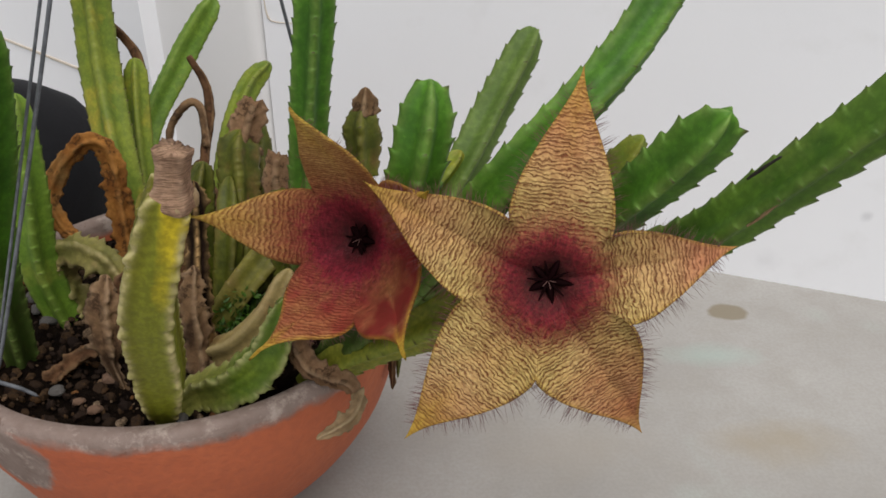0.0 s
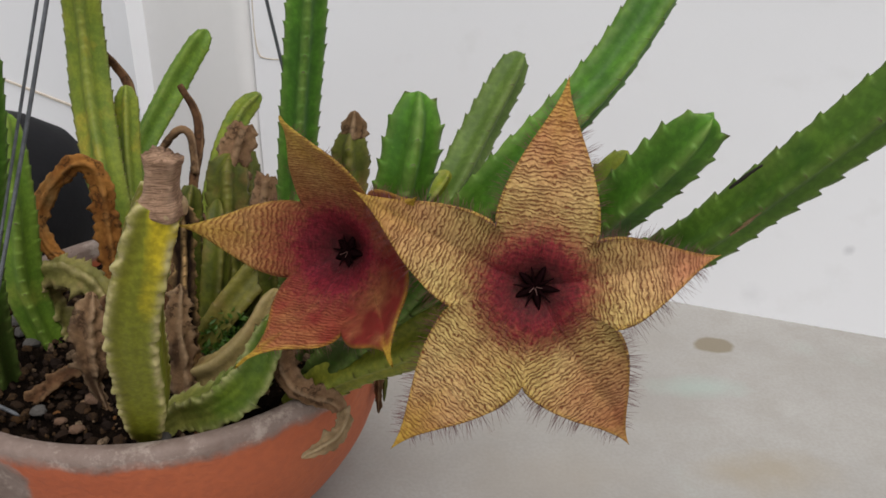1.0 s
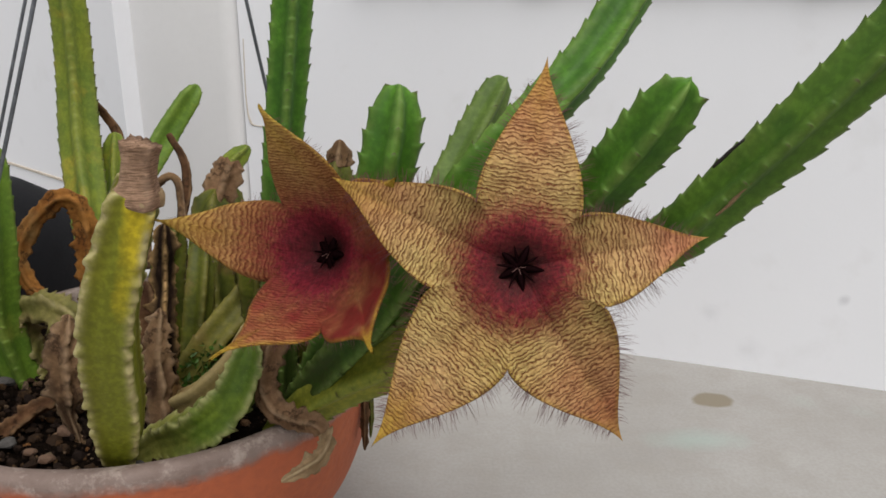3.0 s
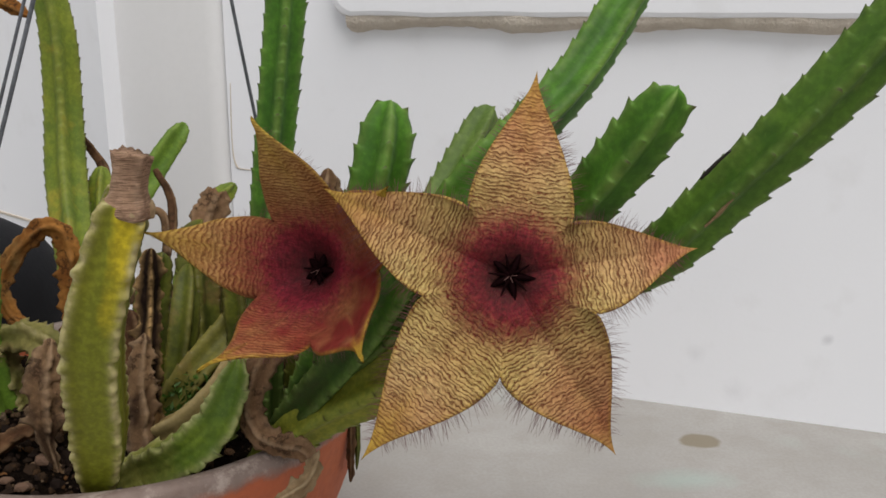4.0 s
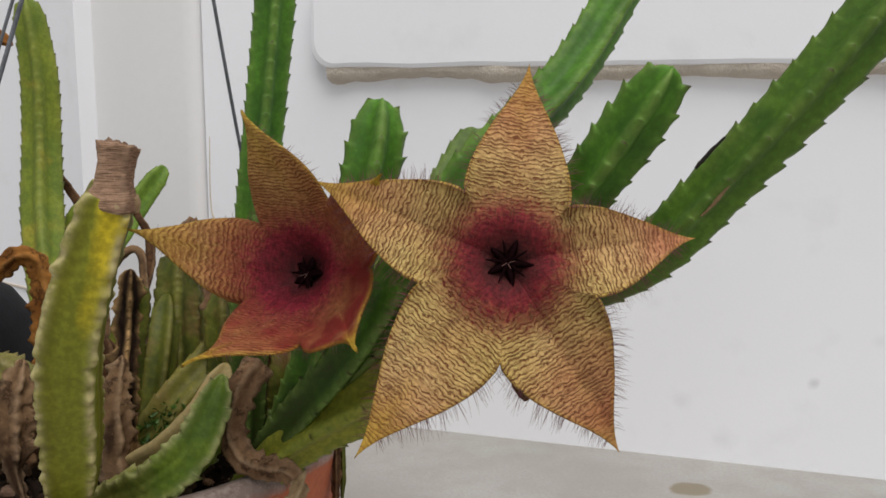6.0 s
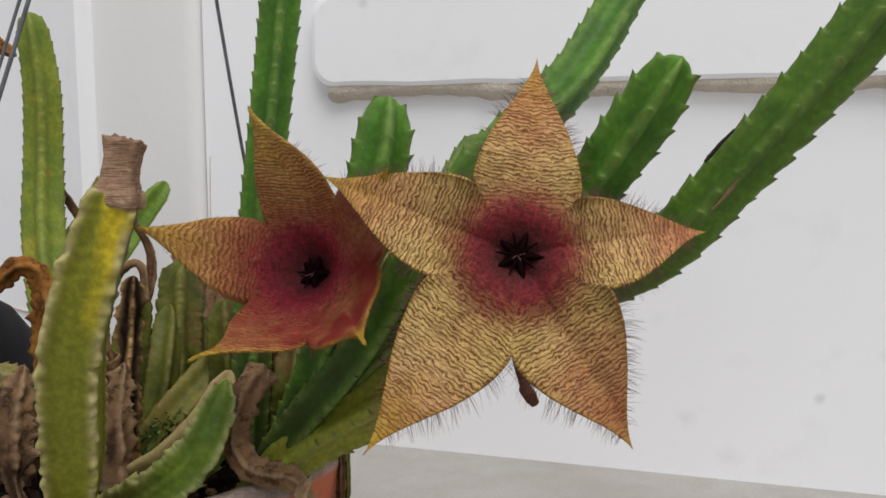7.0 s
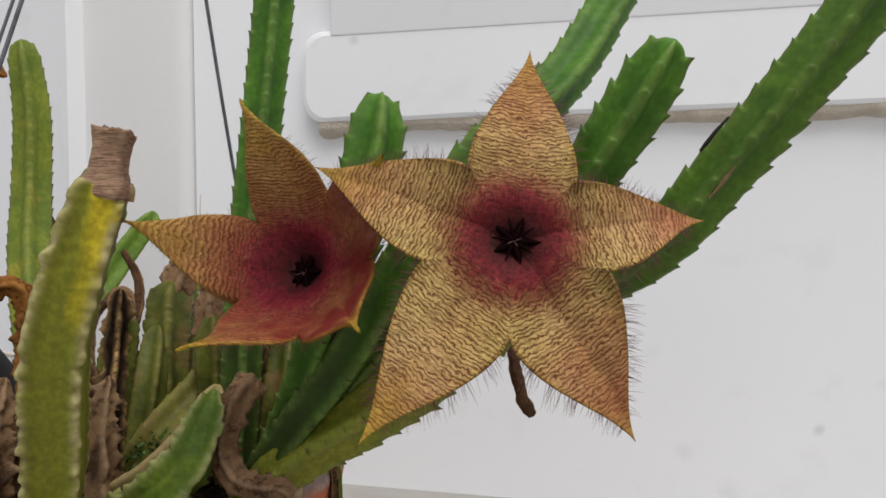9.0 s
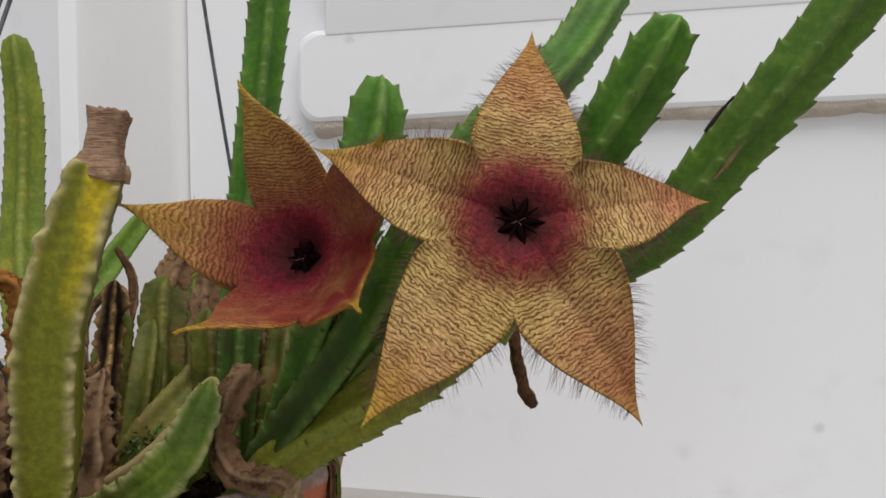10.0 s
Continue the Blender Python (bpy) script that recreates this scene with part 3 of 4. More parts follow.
STONE = speckled("pale_stone", (0.11, 0.102, 0.095), (0.045, 0.04, 0.036), 160, 0.85)
AMBER = speckled("amber_stone", (0.17, 0.075, 0.03), (0.09, 0.065, 0.05), 70, 0.8)
for x, y, size, turn in ((-0.353, 0.630, 0.0075, 20), (-0.337, 0.636, 0.0085, 70), (-0.316, 0.604, 0.0068, 130), (-0.327, 0.592, 0.0060, 200), (-0.344, 0.610, 0.0055, 300), (-0.283, 0.500, 0.0046, 10), (-0.182, 0.470, 0.0042, 90)):
    ob = new("pale_stone", stones[int(turn) % 5].copy())
    ob.data.materials[0] = STONE
    ob.matrix_basis = pose(x, y, 0.183, 12, -9, turn) @ Matrix.Diagonal((size, size, size, 1))
    ob.parent = soil
for x, y, size in ((-0.247, 0.516, 0.0062), (-0.247, 0.479, 0.0044), (-0.262, 0.488, 0.0036)):
    ob = new("amber_stone", stones[3].copy())
    ob.data.materials[0] = AMBER
    ob.matrix_basis = pose(x, y, 0.183, -8, 15, 40 + 900 * size) @ Matrix.Diagonal((size, size, size, 1))
    ob.parent = soil

# ---- flowers ----
def corolla(centre, tips, notches, cup, arch, flush, gilded, heart_reach, per=22, rings_n=60):
    """Five fused petals; tips and notches alternate round the star. Depth is measured along the star's own axis."""
    centre = Vector(centre)
    tips, notches = [Vector(t) for t in tips], [Vector(q) for q in notches]
    axis = Vector()
    for i in range(5):
        axis += (notches[i] - centre).cross(notches[(i + 1) % 5] - centre)
    axis.normalize()
    if axis.y > 0:
        axis = -axis
    rim, owner, warmth = [], [], []
    for i in range(5):
        a, t, b = notches[i - 1], tips[i], notches[i]
        way = t - (a + b) / 2
        for p0, rev in ((a, False), (b, True)):
            p1 = p0 + way * 0.42 + (p0 - (a + b) / 2) * 0.10
            horn = gilded[i] >= 1.0
            p2 = t - way * (0.55 if horn else 0.30) + (p0 - (a + b) / 2) * (0.0 if horn else 0.10)
            us = np.linspace(0, 1, per, endpoint=False) if not rev else np.linspace(1, 0, per, endpoint=False)
            beside = (i - 1) % 5 if not rev else (i + 1) % 5
            for u in us:
                warmth.append((flush[i] + flush[beside]) / 2 * (1 - u ** 0.5) + flush[i] * u ** 0.5)
                rim.append(p0 * (1 - u) ** 3 + p1 * (3 * u * (1 - u) ** 2) + p2 * (3 * u * u * (1 - u)) + t * u ** 3)
                owner.append((i, u))
    bm = bmesh.new()
    radius_l, tip_l, gilt_l, margin_l, outer_l = [bm.verts.layers.float.new(k) for k in ("radius", "tip", "gilt", "margin", "outer")]
    uv = bm.loops.layers.uv.new("petal")
    n = len(rim)
    high = np.array([(p - centre).dot(axis) for p in rim])
    wide = np.array([((p - centre) - axis * (p - centre).dot(axis)).length for p in rim])
    steep = high / wide ** cup
    window = np.exp(-(np.arange(-20, 21) / 11.0) ** 2)
    even = np.convolve(np.concatenate([steep[-20:], steep, steep[:20]]), window / window.sum(), "valid")
    grid = []
    for j in range(1, rings_n + 1):
        rho = (j / rings_n) ** 0.9
        row = []
        for k in range(n):
            d = rim[k] - centre
            h = d.dot(axis)
            flat = d - axis * h
            r = flat.length * rho
            i, u = owner[k]
            lift = h * rho ** 9 + float(even[k]) * r ** cup * (1 - rho ** 9) + arch * math.sin(math.pi * min(1, r / 0.1))
            lift += 0.0035 * math.exp(-((r - 0.021) / 0.009) ** 2) - 0.005 * math.exp(-(r / 0.009) ** 2)
            p = centre + flat * rho + axis * lift
            p += axis * 0.0012 * noise.noise(p * 70)
            v = bm.verts.new(p)
            v[radius_l] = r
            reach = rho * u
            v[tip_l] = warmth[k] * min(1.0, max(0.0, rho - 0.2) / 0.5) if cup > 1.5 else warmth[k] * min(1.0, max(0.0, 0.3 * rho + 0.7 * reach - 0.30) / 0.45)
            v[gilt_l] = gilded[i] * min(1.0, max(0.0, reach - (0.72 if gilded[i] >= 1.0 else 0.5)) / (0.2 if gilded[i] >= 1.0 else 0.4))
            v[margin_l] = max(0.0, (rho - 0.95) / 0.05) * 0.9
            v[outer_l] = reach
            row.append(v)
        grid.append(row)
    mid = bm.verts.new(centre - axis * 0.005)

    def place_uv(face, i):
        t = tips[i] - centre
        along = (t - axis * t.dot(axis)).normalized()
        across = axis.cross(along)
        for loop in face.loops:
            d = loop.vert.co - centre
            loop[uv].uv = (d.dot(along) * 10 + i * 13.7, d.dot(across) * 10)

    for j in range(rings_n - 1):
        for k in range(n):
            k1 = (k + 1) % n
            place_uv(bm.faces.new((grid[j][k], grid[j + 1][k], grid[j + 1][k1], grid[j][k1])), owner[k][0])
    for k in range(n):
        place_uv(bm.faces.new((mid, grid[0][k], grid[0][(k + 1) % n])), owner[k][0])
    bm.normal_update()
    if sum(f.normal.dot(axis) for f in bm.faces) < 0:
        bmesh.ops.reverse_faces(bm, faces=bm.faces)
    edge = [(v.co.copy(), owner[k]) for k, v in enumerate(grid[-1])]
    felt = []
    for j in range(4, rings_n - 1):
        for k in range(n):
            if grid[j][k][radius_l] < heart_reach and k % 2 == j % 2:
                felt.append((grid[j][k].co.copy(), grid[j][k][radius_l]))
    return bm, axis, edge, centre, felt


def flower(parent, label, centre, tips, notches, mat, cup, arch, flush, gilded, hairs, hair_length, seed, lobe, slim, heart_reach, heart_hairs):
    bm, axis, edge, c, felt = corolla(centre, tips, notches, cup, arch, flush, gilded, heart_reach)
    ob = part("flower", bm, mat, parent, label)
    thick = ob.modifiers.new("thickness", "SOLIDIFY")
    thick.thickness, thick.offset = 0.0014, -1
    rng = random.Random(seed)
    # hair fringe
    def hair(bm_, p, way, L, bow, w0):
        pts = [p, p + way * L * 0.5 + bow * 0.2, p + way * L + bow]
        side = way.cross(axis).normalized()
        prev = None
        for pt, w in zip(pts, (w0, w0 * 0.75, w0 * 0.22)):
            tri = [bm_.verts.new(pt + side * w), bm_.verts.new(pt - side * w * 0.5 + axis * w), bm_.verts.new(pt - side * w * 0.5 - axis * w)]
            if prev:
                for a in range(3):
                    bm_.faces.new((prev[a], prev[(a + 1) % 3], tri[(a + 1) % 3], tri[a]))
            prev = tri

    hb = bmesh.new()
    for i in range(hairs):
        k = rng.randrange(len(edge))
        p, (pi, u) = edge[k]
        if u > 0.86:
            continue
        q = edge[(k + 1) % len(edge)][0]
        p = p.lerp(q, rng.random())
        out = (p - c)
        out = (out - axis * out.dot(axis)).normalized()
        tangent = (q - edge[k][0]).normalized()
        normal = tangent.cross(axis)
        if normal.dot(out) < 0:
            normal = -normal
        way = (normal * 1.0 + out * 0.3 - axis * (0.75 * rng.random()) + Vector((rng.uniform(-1, 1), rng.uniform(-1, 1), rng.uniform(-1, 1))) * 0.3).normalized()
        L = hair_length * (0.45 + 0.75 * rng.random()) * (1.0 - 0.6 * u ** 2)
        hair(hb, p - normal * 0.0006, way, L, Vector((0, 0, -1)) * L * 0.22 * rng.random(), 0.00012)
    part("hair_fringe", hb, HAIR, ob, "fine wine-red hairs along the petal margins")
    # short felt of hairs round the heart, lying outwards
    fb_ = bmesh.new()
    for i in range(heart_hairs):
        p, r = felt[rng.randrange(len(felt))]
        if rng.random() < ((r - 0.018) / (heart_reach - 0.018)) ** 0.8 if r > 0.018 else r < 0.008:
            continue
        out = p - c
        out = (out - axis * out.dot(axis)).normalized()
        way = (out * 0.8 + axis * rng.uniform(0.25, 0.9) + Vector((rng.uniform(-1, 1), rng.uniform(-1, 1), rng.uniform(-1, 1))) * 0.45).normalized()
        L = rng.uniform(0.0022, 0.0048)
        hair(fb_, p + Vector((rng.uniform(-1, 1), 0, rng.uniform(-1, 1))) * 0.0012 - axis * 0.0008, way, L, out * L * 0.3, 0.00009)
    part("heart_hair", fb_, HEARTHAIR, ob, "short crimson hairs round the dark heart")
    # corona: outer lobes, inner horns, pale filaments
    ref = axis.cross(Vector((0, 0, 1))).normalized()
    ref2 = axis.cross(ref)
    base = c - axis * 0.003
    for i in range(5):
        a = radians(72 * i + 20 + seed * 11)
        d = ref * math.cos(a) + ref2 * math.sin(a)
        lb = bmesh.new()
        rows = []
        sd = axis.cross(d)
        for j in range(9):
            u = j / 8
            w = lobe * slim * (0.55 + 0.8 * math.sin(math.pi * min(1, u * 0.9 + 0.08))) * (1.2 - 1.05 * u)
            mid_p = base + d * (lobe * u) + axis * (0.0035 + 0.0015 * math.sin(math.pi * u))
            rows.append([lb.verts.new(mid_p + sd * (w * e) + axis * (-0.0012 * e * e * 1.5)) for e in (-1, -0.5, 0, 0.5, 1)])
        for r0, r1 in zip(rows, rows[1:]):
            for e in range(4):
                lb.faces.new((r0[e], r0[e + 1], r1[e + 1], r1[e]))
        o = part("corona_lobe", lb, CORONA, ob, "near-black maroon corona lobe")
        m = o.modifiers.new("thickness", "SOLIDIFY")
        m.thickness, m.offset = 0.0008, 0
        a2 = a + radians(36)
        d2 = ref * math.cos(a2) + ref2 * math.sin(a2)
        q = [(*(base + d2 * 0.001 + axis * 0.002), 0.0011), (*(base + d2 * lobe * 0.35 + axis * 0.005), 0.0009), (*(base + d2 * lobe * 0.8 + axis * 0.0062), 0.0003)]
        part("corona_horn", tube_mesh(q, 0.0008, 6), CORONA, ob)
        if i < 3:
            q = [(*(base + d * 0.0006 + axis * 0.004), 0.0002), (*(base + d * 0.003 + axis * 0.0075 + d2 * 0.001), 0.00013)]
            part("filament", tube_mesh(q, 0.0006, 6), FILAMENT, ob, "thin pale filament")
    return ob, axis


plant = thing("flowering_succulent", (-0.10, 0.54, 0.165), "green toothed succulent bearing two hairy star flowers, rooted in the bowl", "succulent plant", "succulents in the bowl")
fa, ax_a = flower(plant, "large ochre star flower with wrinkled hairy petals and wine-red heart", (0.0565, 0.371, 0.359),
    [(0.157, 0.391, 0.368), (0.073, 0.416, 0.457), (-0.039, 0.410, 0.396), (-0.018, 0.354, 0.268), (0.114, 0.366, 0.263)],
    [(0.085, 0.370, 0.385), (0.036, 0.373, 0.392), (0.014, 0.368, 0.350), (0.050, 0.347, 0.3165), (0.095, 0.353, 0.346)],
    PETAL, 1.0, 0.004, (1.0, 0.75, 0.6, 0.45, 1.0), (0.1, 0.7, 0.8, 0.97, 0.4), 1250, 0.0105, 1, 0.0140, 0.12, 0.046, 2600)
fb, ax_b = flower(plant, "cupped russet star flower with yellow tips and purple heart", (-0.046, 0.449, 0.340),
    [(-0.004, 0.387, 0.401), (-0.077, 0.423, 0.432), (-0.137, 0.419, 0.370), (-0.100, 0.369, 0.310), (-0.016, 0.357, 0.319)],
    [(-0.033, 0.430, 0.384), (-0.072, 0.460, 0.367), (-0.081, 0.450, 0.321), (-0.046, 0.402, 0.3105), (-0.010, 0.412, 0.350)],
    PETAL_RED, 1.8, 0.0, (1.25, 0.15, 0.05, 1.15, 1.3), (0.9, 0.6, 0.6, 1.0, 1.0), 420, 0.006, 2, 0.0125, 0.2, 0.060, 3400)
for c, axis, end in ((Vector((0.0565, 0.371, 0.359)), ax_a, (0.052, 0.44, 0.31)), (Vector((-0.046, 0.449, 0.340)), ax_b, (-0.045, 0.50, 0.27))):
    b0 = c - axis * 0.006
    part("flower_stalk", tube_mesh([(*b0, 0.007), (*(b0 - axis * 0.02), 0.003), (*end, 0.0028)], 0.003, 10), DUSTY, plant)

# stems of the flowering plant: rows of x, y, z, radius
STEMS = [
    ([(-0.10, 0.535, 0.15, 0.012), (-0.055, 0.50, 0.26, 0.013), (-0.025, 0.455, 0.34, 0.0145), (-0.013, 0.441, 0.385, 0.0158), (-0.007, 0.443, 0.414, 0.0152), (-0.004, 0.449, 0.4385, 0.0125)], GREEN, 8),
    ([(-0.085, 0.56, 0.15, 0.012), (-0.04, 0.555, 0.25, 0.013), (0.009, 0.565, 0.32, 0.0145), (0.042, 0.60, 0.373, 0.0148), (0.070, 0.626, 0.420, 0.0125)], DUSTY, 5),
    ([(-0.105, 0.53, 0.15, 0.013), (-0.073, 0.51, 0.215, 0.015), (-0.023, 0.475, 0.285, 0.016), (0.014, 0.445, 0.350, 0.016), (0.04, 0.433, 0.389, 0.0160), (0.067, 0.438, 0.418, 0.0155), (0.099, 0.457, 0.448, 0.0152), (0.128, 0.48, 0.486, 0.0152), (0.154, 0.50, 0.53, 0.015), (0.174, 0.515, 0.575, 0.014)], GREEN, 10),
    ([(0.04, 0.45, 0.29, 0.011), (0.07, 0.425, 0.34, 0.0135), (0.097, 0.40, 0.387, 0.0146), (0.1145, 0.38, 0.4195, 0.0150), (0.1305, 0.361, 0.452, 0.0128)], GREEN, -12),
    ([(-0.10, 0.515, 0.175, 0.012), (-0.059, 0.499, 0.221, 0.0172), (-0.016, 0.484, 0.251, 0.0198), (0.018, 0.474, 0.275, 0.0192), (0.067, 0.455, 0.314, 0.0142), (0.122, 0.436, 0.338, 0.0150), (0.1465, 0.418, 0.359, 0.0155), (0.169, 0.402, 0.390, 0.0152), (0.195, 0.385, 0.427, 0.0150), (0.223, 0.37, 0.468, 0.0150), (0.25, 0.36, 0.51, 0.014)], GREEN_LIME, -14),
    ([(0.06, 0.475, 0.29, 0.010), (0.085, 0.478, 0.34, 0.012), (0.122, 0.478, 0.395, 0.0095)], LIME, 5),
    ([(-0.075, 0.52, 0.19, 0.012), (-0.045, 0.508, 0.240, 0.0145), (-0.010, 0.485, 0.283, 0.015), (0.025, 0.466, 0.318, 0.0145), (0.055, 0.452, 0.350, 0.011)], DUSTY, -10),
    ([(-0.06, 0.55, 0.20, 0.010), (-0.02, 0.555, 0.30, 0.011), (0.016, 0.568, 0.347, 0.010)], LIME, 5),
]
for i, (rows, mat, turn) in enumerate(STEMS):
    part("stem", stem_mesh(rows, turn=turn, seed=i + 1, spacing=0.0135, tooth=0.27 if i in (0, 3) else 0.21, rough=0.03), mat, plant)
part("dry_bract", stem_mesh([(-0.061, 0.628, 0.30, 0.012), (-0.062, 0.635, 0.335, 0.0150), (-0.060, 0.642, 0.356, 0.0130)], seed=9, rough=0.1), OLIVE, plant)
part("dry_bract", stem_mesh([(-0.060, 0.64, 0.348, 0.0120), (-0.058, 0.643, 0.369, 0.0095)], seed=10, rough=0.3, tooth=0), ASH, plant, "dried grey-brown stem end")
part("scab", tube_mesh([(0.1572, 0.3975, 0.4032, 0.0007), (0.1600, 0.3950, 0.4078, 0.0010), (0.1638, 0.3915, 0.4138, 0.0009), (0.1684, 0.3880, 0.4200, 0.0006)], 0.001, 10, 0.45, 8), SCAB, plant, "dark brown scab on a stem rib")
part("scar", tube_mesh([(0.1597, 0.3922, 0.3790, 0.0006), (0.1622, 0.3907, 0.3825, 0.0010), (0.1683, 0.3867, 0.3921, 0.0011), (0.1737, 0.3832, 0.4015, 0.0008), (0.1772, 0.3812, 0.4070, 0.0005)], 0.0008, 10, 0.5, 18), COLLAR, plant, "pale cracked scar along a stem rib")
part("dry_twig", tube_mesh([(0.078, 0.512, 0.30, 0.0036), (0.083, 0.514, 0.268, 0.0042), (0.088, 0.516, 0.25, 0.0043), (0.095, 0.518, 0.239, 0.0034)], 0.002, 10, 0.25, 3), DRY, plant, "dangling withered brown twig")

# ---- pruned stem with side branch ----
pruned = thing("pruned_succulent", (-0.2, 0.49, 0.165), "yellow-green pruned stem with corky white ribs and dried cut end", "succulent plant", "succulents in the bowl")
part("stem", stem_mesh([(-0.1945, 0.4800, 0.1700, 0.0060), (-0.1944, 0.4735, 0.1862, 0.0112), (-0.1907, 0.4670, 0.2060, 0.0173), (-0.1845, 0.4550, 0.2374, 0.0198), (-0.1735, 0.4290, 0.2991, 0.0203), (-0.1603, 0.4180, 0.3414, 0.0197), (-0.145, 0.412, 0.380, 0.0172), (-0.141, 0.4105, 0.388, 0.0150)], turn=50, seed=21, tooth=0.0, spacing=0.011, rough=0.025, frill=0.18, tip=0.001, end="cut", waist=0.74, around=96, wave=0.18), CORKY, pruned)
part("dried_cut_end", stem_mesh([(-0.1415, 0.4105, 0.382, 0.0140), (-0.1403, 0.4103, 0.388, 0.0128), (-0.1385, 0.410, 0.396, 0.0098), (-0.137, 0.4095, 0.405, 0.0095), (-0.1355, 0.409, 0.414, 0.0114)], turn=38, seed=22, tooth=0.03, rough=0.10, tip=0.001, end="cut", waist=0.84, step=0.0007, around=48, ragged=0.004), CUTEND, pruned, "shrivelled grey-brown cut end")
part("collar", stem_mesh([(-0.1418, 0.4106, 0.3815, 0.0142), (-0.141, 0.4105, 0.3850, 0.0138), (-0.1404, 0.4104, 0.3885, 0.0128)], turn=30, seed=24, tooth=0.0, rough=0.07, frill=0.1, tip=0.001, end="cut", waist=0.80, step=0.0008, around=48, ragged=0.003), COLLAR, pruned, "cream callused collar below the cut")
part("side_branch", stem_mesh([(-0.192, 0.487, 0.177, 0.0125), (-0.172, 0.493, 0.189, 0.0160), (-0.146, 0.487, 0.201, 0.0182), (-0.122, 0.488, 0.222, 0.0185), (-0.1105, 0.495, 0.246, 0.0155), (-0.1055, 0.500, 0.266, 0.0105)], turn=30, seed=23, tooth=0.24, spacing=0.0095, rough=0.07, frill=0.24, wave=0.22, around=64), BRANCH, pruned, "pale green side branch curving over the soil")

# ---- other stems in the bowl ----
tall = thing("tall_succulent", (-0.105, 0.58, 0.165), "tall upright green toothed succulent stem", "succulent plant", "succulents in the bowl")
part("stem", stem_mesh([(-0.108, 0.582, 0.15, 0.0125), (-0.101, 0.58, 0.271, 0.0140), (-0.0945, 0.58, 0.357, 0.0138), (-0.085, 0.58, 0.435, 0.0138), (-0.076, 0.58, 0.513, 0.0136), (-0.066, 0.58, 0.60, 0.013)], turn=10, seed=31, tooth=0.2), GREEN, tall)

left = thing("edge_succulent", (-0.315, 0.55, 0.165), "bright green toothed stems at the bowl's edge", "succulent plant", "succulents in the bowl")
part("stem", stem_mesh([(-0.330, 0.545, 0.165, 0.012), (-0.308, 0.515, 0.294, 0.0145), (-0.277, 0.495, 0.385, 0.0145), (-0.252, 0.475, 0.462, 0.011)], turn=20, seed=41), GREEN, left)
part("stem", stem_mesh([(-0.312, 0.60, 0.155, 0.013), (-0.326, 0.60, 0.232, 0.0155), (-0.322, 0.605, 0.301, 0.0145), (-0.320, 0.618, 0.372, 0.010)], turn=25, seed=42), YOUNG, left)

back = thing("yellowing_succulent", (-0.27, 0.70, 0.165), "yellow-green ageing stems with dry tips behind", "succulent plant", "succulents in the bowl")
BACK = [
    ([(-0.27, 0.69, 0.155, 0.012), (-0.294, 0.72, 0.264, 0.0165), (-0.315, 0.768, 0.335, 0.0185), (-0.322, 0.795, 0.40, 0.0172), (-0.323, 0.802, 0.467, 0.0162), (-0.332, 0.806, 0.536, 0.013)], LIME, 20),
    ([(-0.27, 0.70, 0.16, 0.010), (-0.288, 0.76, 0.27, 0.012), (-0.293, 0.80, 0.345, 0.011)], LIME, 20),
    ([(-0.26, 0.71, 0.155, 0.010), (-0.31, 0.83, 0.235, 0.013), (-0.281, 0.895, 0.311, 0.0165), (-0.241, 0.922, 0.374, 0.0135)], YOUNG, 25),
    ([(-0.22, 0.71, 0.155, 0.010), (-0.225, 0.83, 0.235, 0.011), (-0.209, 0.885, 0.285, 0.0125), (-0.186, 0.905, 0.309, 0.010)], LIME, 25),
]
for i, (rows, mat, turn) in enumerate(BACK):
    part("stem", stem_mesh(rows, turn=turn, seed=51 + i, tooth=0.13, step=0.002), mat, back)
part("dry_strand", tube_mesh([(-0.325, 0.80, 0.39, 0.004), (-0.312, 0.835, 0.353, 0.0045), (-0.297, 0.82, 0.33, 0.005), (-0.29, 0.79, 0.28, 0.004)], 0.003, 10, 0.2, 5), DRY, back, "shrivelled brown strand")
part("dry_strand", tube_mesh([(-0.252, 0.835, 0.336, 0.003), (-0.236, 0.825, 0.31, 0.0045), (-0.232, 0.81, 0.285, 0.005), (-0.234, 0.78, 0.25, 0.005), (-0.23, 0.74, 0.19, 0.004)], 0.003, 10, 0.2, 6), DRY, back, "shrivelled brown strand")
part("dry_strand", tube_mesh([(-0.268, 0.78, 0.21, 0.004), (-0.272, 0.80, 0.266, 0.004), (-0.254, 0.80, 0.295, 0.004), (-0.238, 0.80, 0.297, 0.004), (-0.23, 0.78, 0.26, 0.004)], 0.003, 10, 0.2, 7), ASH, back, "shrivelled grey strand bent in an arch")

stub = thing("olive_succulent", (-0.165, 0.62, 0.165), "short olive stems with brown dried tops", "succulent plant", "succulents in the bowl")
part("stem", stem_mesh([(-0.160, 0.62, 0.155, 0.014), (-0.170, 0.655, 0.25, 0.0170), (-0.173, 0.677, 0.30, 0.0175), (-0.170, 0.683, 0.318, 0.012)], turn=15, seed=61, rough=0.08), OLIVE, stub)
part("dried_top", stem_mesh([(-0.172, 0.682, 0.300, 0.017), (-0.166, 0.687, 0.316, 0.0145), (-0.161, 0.690, 0.330, 0.0135), (-0.157, 0.692, 0.341, 0.0115)], seed=62, rough=0.2, tooth=0, end="cut", flat=0.6, ragged=0.008), CURLED, stub, "dried brown stem top")
part("stem", stem_mesh([(-0.120, 0.60, 0.155, 0.012), (-0.124, 0.605, 0.26, 0.014), (-0.126, 0.61, 0.298, 0.0125)], turn=15, seed=63, rough=0.08), OLIVE, stub)
